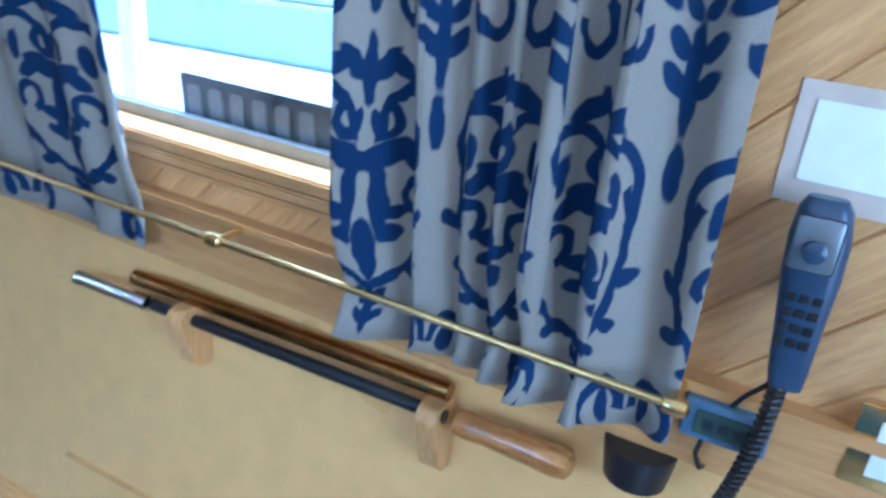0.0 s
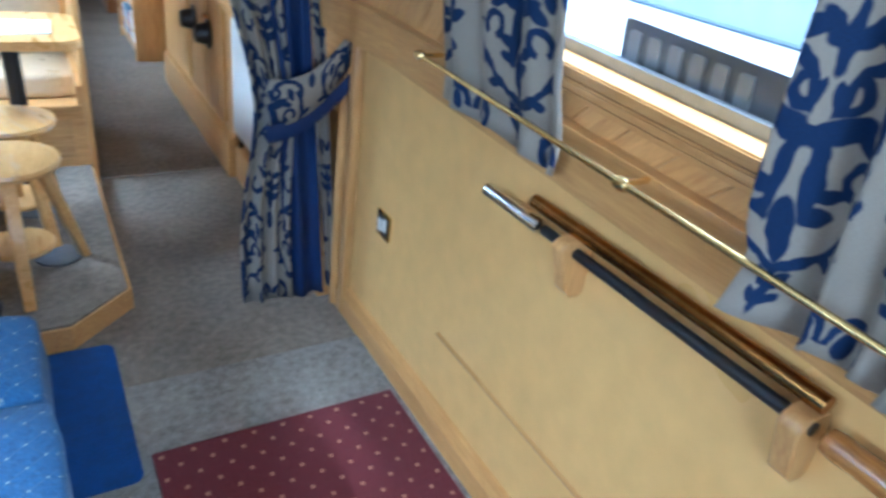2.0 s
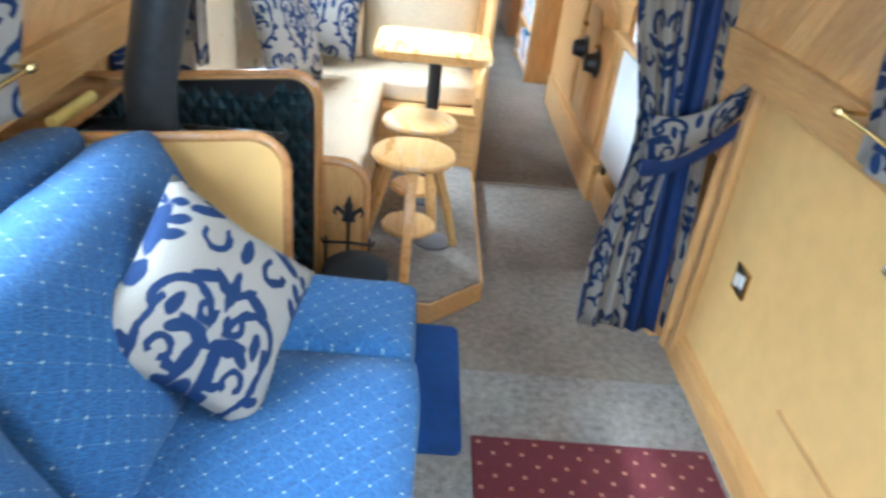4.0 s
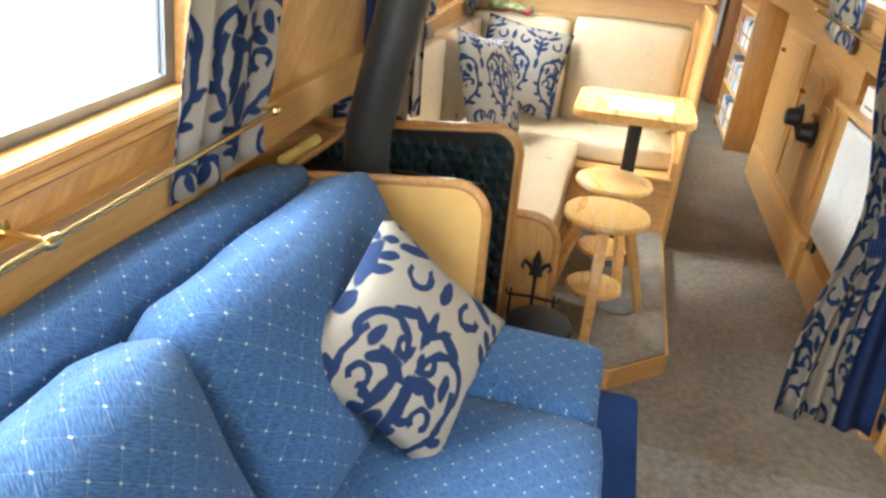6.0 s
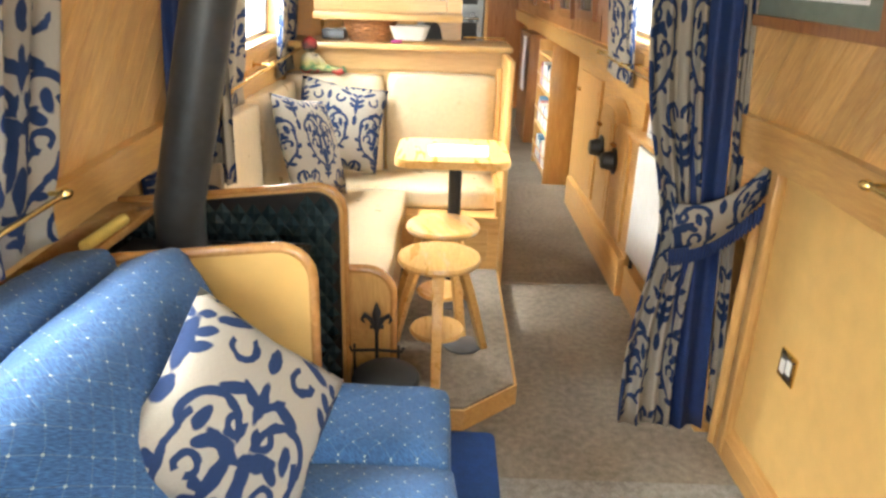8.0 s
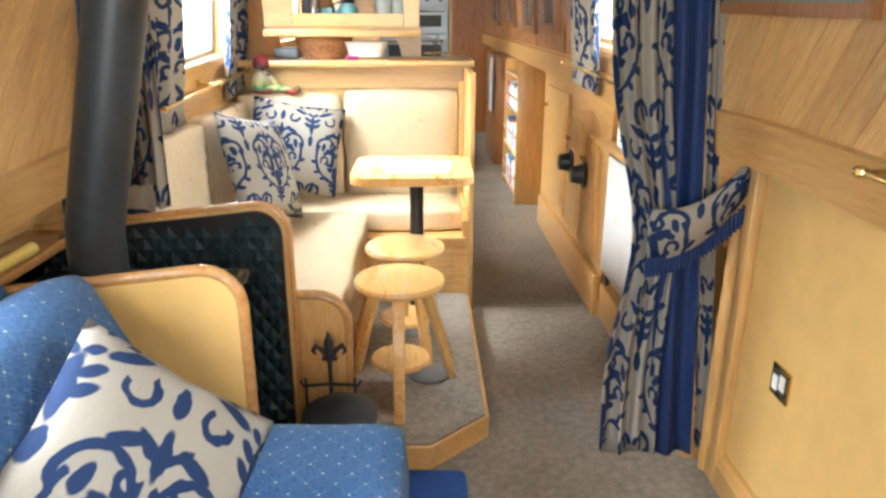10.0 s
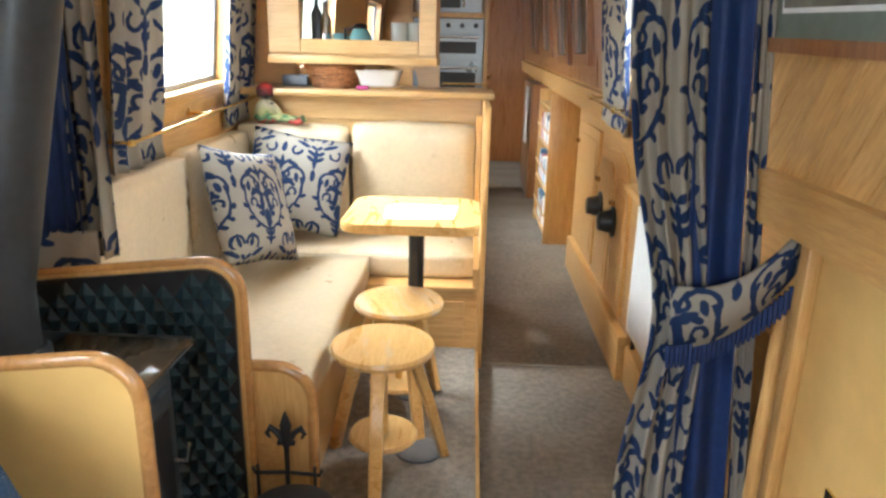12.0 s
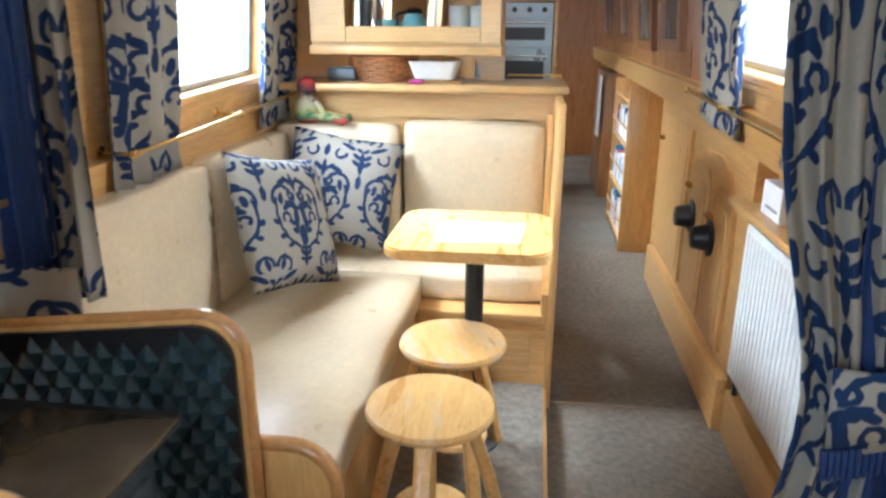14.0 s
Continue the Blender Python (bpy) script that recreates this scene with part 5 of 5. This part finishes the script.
for i in range(30):
    y = 2.325 + 0.0328 * i
    part("rib", prism(rounded(0.0, 0.285, 0.022, 0.752, 0.008, (1, 1, 1, 1), 2), lambda a, b, d, y=y: Vector((0.9125 - d, y + a, b)), 0.0035), WHITE, rad)
part("top_grille", box((0.915, 2.30, 0.7745), (0.965, 3.31, 0.780)), GREY, rad, "grey top grille")
part("valve", tube([(0.95, 3.325, 0.10), (0.95, 3.325, 0.30)], 0.010, 10), BLACK, rad, "dark pipe and valve", True)
part("pipe_cover", box((0.93, 2.25, 0.0), (1.0, 3.36, 0.17), 0.004), OAK_Y, None, "low oak pipe casing along the floor", True, "casing", kind="structure")
wb = thing("small_box", "small white card box on the radiator shelf", "box", (0.95, 3.17, 0.826))
part("carton", box((0.925, 3.10, 0.826), (0.965, 3.26, 0.925), 0.003), PAPER, wb)
part("label_band", box((0.9235, 3.12, 0.85), (0.9252, 3.22, 0.858)), GREY, wb)

cu = thing("side_cabinet", "oak base cabinet with arched doors and turned latches", "cabinet", (0.96, 4.1, 0))
part("body", box((0.935, 3.37, 0.05), (1.0, 4.97, 1.02)), OAK_Y, cu)
part("plinth", box((0.90, 3.37, 0.0), (0.95, 4.97, 0.20), 0.005), OAK_Y, cu, smooth=True)
part("rounded_top", prism([(3.37, 0.80), (3.56, 0.80), (3.62, 0.87), (3.75, 0.91), (4.0, 0.90), (4.2, 0.85), (4.2, 0.80), (3.62, 0.76), (3.37, 0.76)], lambda a, b, d: Vector((0.934 - d, a, b)), 0.008), OAK_Y, cu, "shaped oak rail")
for y0, y1, z0, z1 in ((3.50, 3.80, 0.24, 0.80), (3.83, 4.18, 0.24, 0.84), (4.24, 4.90, 0.24, 0.94)):
    poly = rounded(y0, z0, y1, z1, 0.10 if y1 < 4.2 else 0.01, (0, 0, 1, 1))
    d = part("door", prism(poly, lambda a, b, d: Vector((0.934 - d, a, b)), 0.016), OAK_Z, cu)
    part("inset", prism(rounded(y0 + 0.05, z0 + 0.05, y1 - 0.05, z1 - 0.06, 0.07 if y1 < 4.2 else 0.01, (0, 0, 1, 1)), lambda a, b, d: Vector((0.9185 - d, a, b)), 0.004), OAK_Z, d)
    part("latch", box((0.895, y1 - 0.07, z1 - 0.13), (0.918, y1 - 0.02, z1 - 0.11), 0.004), WALNUT, d, "wooden latch")
for y, z in ((4.06, 0.60), (3.74, 0.60)):
    prof = [(0.070, 0.0), (0.072, -0.006), (0.052, -0.014), (0.044, -0.050), (0.040, -0.066), (0.030, -0.070)]
    vt = thing("horn_ornament", "black cone-shaped horn fitted on the cabinet door", "ornament", (0.914, y, z), "black horns")
    part("cone", lathe(prof, (0.914, y, z), 24, axis="x"), BLACK, vt, smooth=True)
    part("neck_ring", lathe([(0.0455, 0), (0.0475, -0.004), (0.0455, -0.008)], (0.884, y, z), 24, axis="x"), CHROME, vt, "thin metal ring", True)

# bookcase
bkc = thing("bookcase", "narrow oak bookcase of paperbacks against the cabin side", "bookcase", (0.9, 5.8, 0))
part("side", box((0.80, 5.45, 0.0), (1.0, 5.475, 1.04), 0.004), OAK_Z, bkc, smooth=True)
part("side", box((0.80, 6.22, 0.0), (1.0, 6.245, 1.04), 0.004), OAK_Z, bkc, smooth=True)
for z in (0.06, 0.36, 0.66, 0.93):
    part("shelf", box((0.80, 5.476, z), (1.0, 6.219, z + 0.02)), OAK_Y, bkc)
for z in (0.20, 0.50, 0.78):
    part("retaining_rail", tube([(0.795, 5.48, z), (0.795, 6.22, z)], 0.006, 8), OAK_Y, bkc)
rnd = random.Random(4)
for z, hh in ((0.081, 0.20), (0.381, 0.20), (0.681, 0.19)):
    y = 5.49
    while y < 6.16:
        w, h = rnd.uniform(0.02, 0.05), hh * rnd.uniform(0.75, 1.05)
        part("book", box((0.815, y, z), (0.96, y + w, z + h), 0.002), rnd.choice((BOOK_A, BOOK_C, BOOK_C, BOOK_B, BOOK_A)), None, "paperback book standing on the bookcase shelf", False, "book", "books in the bookcase")
        y += w + 0.002

# far pictures, far cabinets on the starboard side
for y0, y1, h0, h1 in ((4.25, 4.75, 0.22, 0.85), (5.0, 5.5, 0.20, 0.85), (6.0, 6.5, 0.22, 0.85), (7.2, 7.7, 0.22, 0.85)):
    f = thing("framed_picture", "dark framed glazed picture on the boarded wall", "picture", side_r(y0, h0), "pictures along the passage")
    bm = None
    for a, b, c, e in ((y0, y1, h0, h0 + 0.05), (y0, y1, h1 - 0.05, h1), (y0, y0 + 0.05, h0 + 0.05, h1 - 0.05), (y1 - 0.05, y1, h0 + 0.05, h1 - 0.05)):
        bm = prism([(a, c), (b, c), (b, e), (a, e)], lambda y, h, d: side_r(y, h, 0.008 + d), 0.03, bm)
    part("frame", bm, DARKWOOD, f)
    part("print", prism([(y0 + 0.05, h0 + 0.05), (y1 - 0.05, h0 + 0.05), (y1 - 0.05, h1 - 0.05), (y0 + 0.05, h1 - 0.05)], lambda y, h, d: side_r(y, h, 0.008 + d), 0.012), GLAZED, f)
part("passage_panel", box((0.80, 7.0, 0.0), (0.98, 7.9, 1.03), 0.005), DARKWOOD, None, "dark oak cupboard along the passage", True, "cupboard")
tw = cloth("towel", lambda s, z, o: Vector((0.785 - o, s, z)), 7.05, 7.35, 1.0, 0.50, 2, 0.012, PAPER, None, 1.1, seed=31)
tagged(tw, "white towel hanging beside the passage", "towel")

# kitchen: oven housing
ov = thing("oven_housing", "tall oak housing with built-in double oven and microwave", "oven", (0.05, 7.1, 0))
bm = box((-0.30, 7.02, 0.0), (-0.27, 7.6, 2.0))
box((0.36, 7.02, 0.0), (0.39, 7.6, 2.0), bm=bm)
box((-0.27, 7.02, 1.58), (0.36, 7.6, 1.62), bm=bm)
box((-0.27, 7.30, 0.0), (0.36, 7.6, 2.0), bm=bm)
part("carcass", bm, OAK_Z, ov)
part("oven_body", box((-0.265, 7.03, 0.60), (0.355, 7.29, 1.575), 0.006), STEEL, ov, "grey steel double oven")
part("control_panel", box((-0.26, 7.018, 1.46), (0.35, 7.03, 1.57), 0.003), STEEL, ov)
for i in range(5):
    part("dial", lathe([(0.022, 0), (0.020, -0.018), (0.004, -0.02)], (-0.20 + 0.12 * i, 7.018, 1.515), 14, axis="y"), BLACK, ov)
for z0, z1 in ((1.22, 1.44), (0.64, 1.18)):
    d = part("oven_door", box((-0.26, 7.012, z0), (0.35, 7.03, z1), 0.004), STEEL, ov)
    part("oven_glass", box((-0.20, 7.006, z0 + 0.06), (0.29, 7.0125, z1 - 0.06), 0.003), BLACK, d)
    part("oven_handle", tube([(-0.22, 6.985, z1 - 0.025), (0.31, 6.985, z1 - 0.025)], 0.009, 10), CHROME, d, smooth=True)
mw = thing("microwave", "grey microwave oven in the housing", "microwave", (0.05, 7.1, 1.63))
part("body", box((-0.24, 7.05, 1.622), (0.33, 7.295, 1.92), 0.006), STEEL, mw)
part("window", box((-0.22, 7.044, 1.66), (0.14, 7.0505, 1.88), 0.003), BLACK, mw)
part("handle", tube([(0.17, 7.03, 1.67), (0.17, 7.03, 1.87)], 0.009, 10), CHROME, mw, smooth=True)
part("kitchen_units", box((-0.93, 4.9, 0.0), (-0.35, 7.0, 0.90), 0.004), OAK_Y, None, "oak kitchen base units along the port side", True, "cabinet")
part("worktop", box((-0.93, 4.88, 0.901), (-0.33, 7.0, 0.935), 0.004), plain("worktop", (0.30, 0.24, 0.18), 0.35), None, "speckled brown kitchen worktop", True, "worktop")
ed = thing("door_1", "plain oak door closing the passage", "door", (0.6, 9.15, 0), kind="structure")
part("leaf", box((0.40, 9.13, 0.0), (0.95, 9.17, 1.95), 0.004), REDOAK, ed)
part("door_knob", lathe([(0.02, 0), (0.028, -0.03), (0.01, -0.045)], (0.46, 9.13, 1.0), 14, axis="y"), BRASS, ed)

# ---- outside ----
part("ground", box((-400, -400, -0.9), (400, 400, -0.5)), QUAY, None, "pale concrete quay reaching the distance", category="ground", kind="structure")
pt = thing("pontoon", "white slatted pontoon walkway beside the boat", "pontoon", (4.0, 1, -0.5))
for i in range(2):
    part("beam", box((3.2, -6, 1.32 + 0.34 * i), (3.3, 10, 1.48 + 0.34 * i), 0.01), HULL, pt)
for i in range(9):
    part("post", box((3.3, -6 + 2 * i, -0.5), (3.4, -5.85 + 2 * i, 1.75), 0.01), HULL, pt)
mb = thing("moored_boat", "blue and white moored boat across the water", "boat", (6, 2, -0.5))
part("hull", box((11.5, -12, -0.5), (14, 16, 0.7), 0.1), HULLBLUE, mb)
part("cabin", box((11.8, -10, 0.7), (13.8, 14, 1.7), 0.1), HULL, mb)
mb = thing("moored_boat", "grey and white moored boat beyond the port windows", "boat", (-6, 2, -0.5))
part("hull", box((-9.6, -8, -0.5), (-7.0, 2.5, 0.62), 0.1), HULL, mb)
part("cabin", box((-9.4, -6, 0.62), (-7.2, 2.0, 0.92), 0.06), GREY, mb)
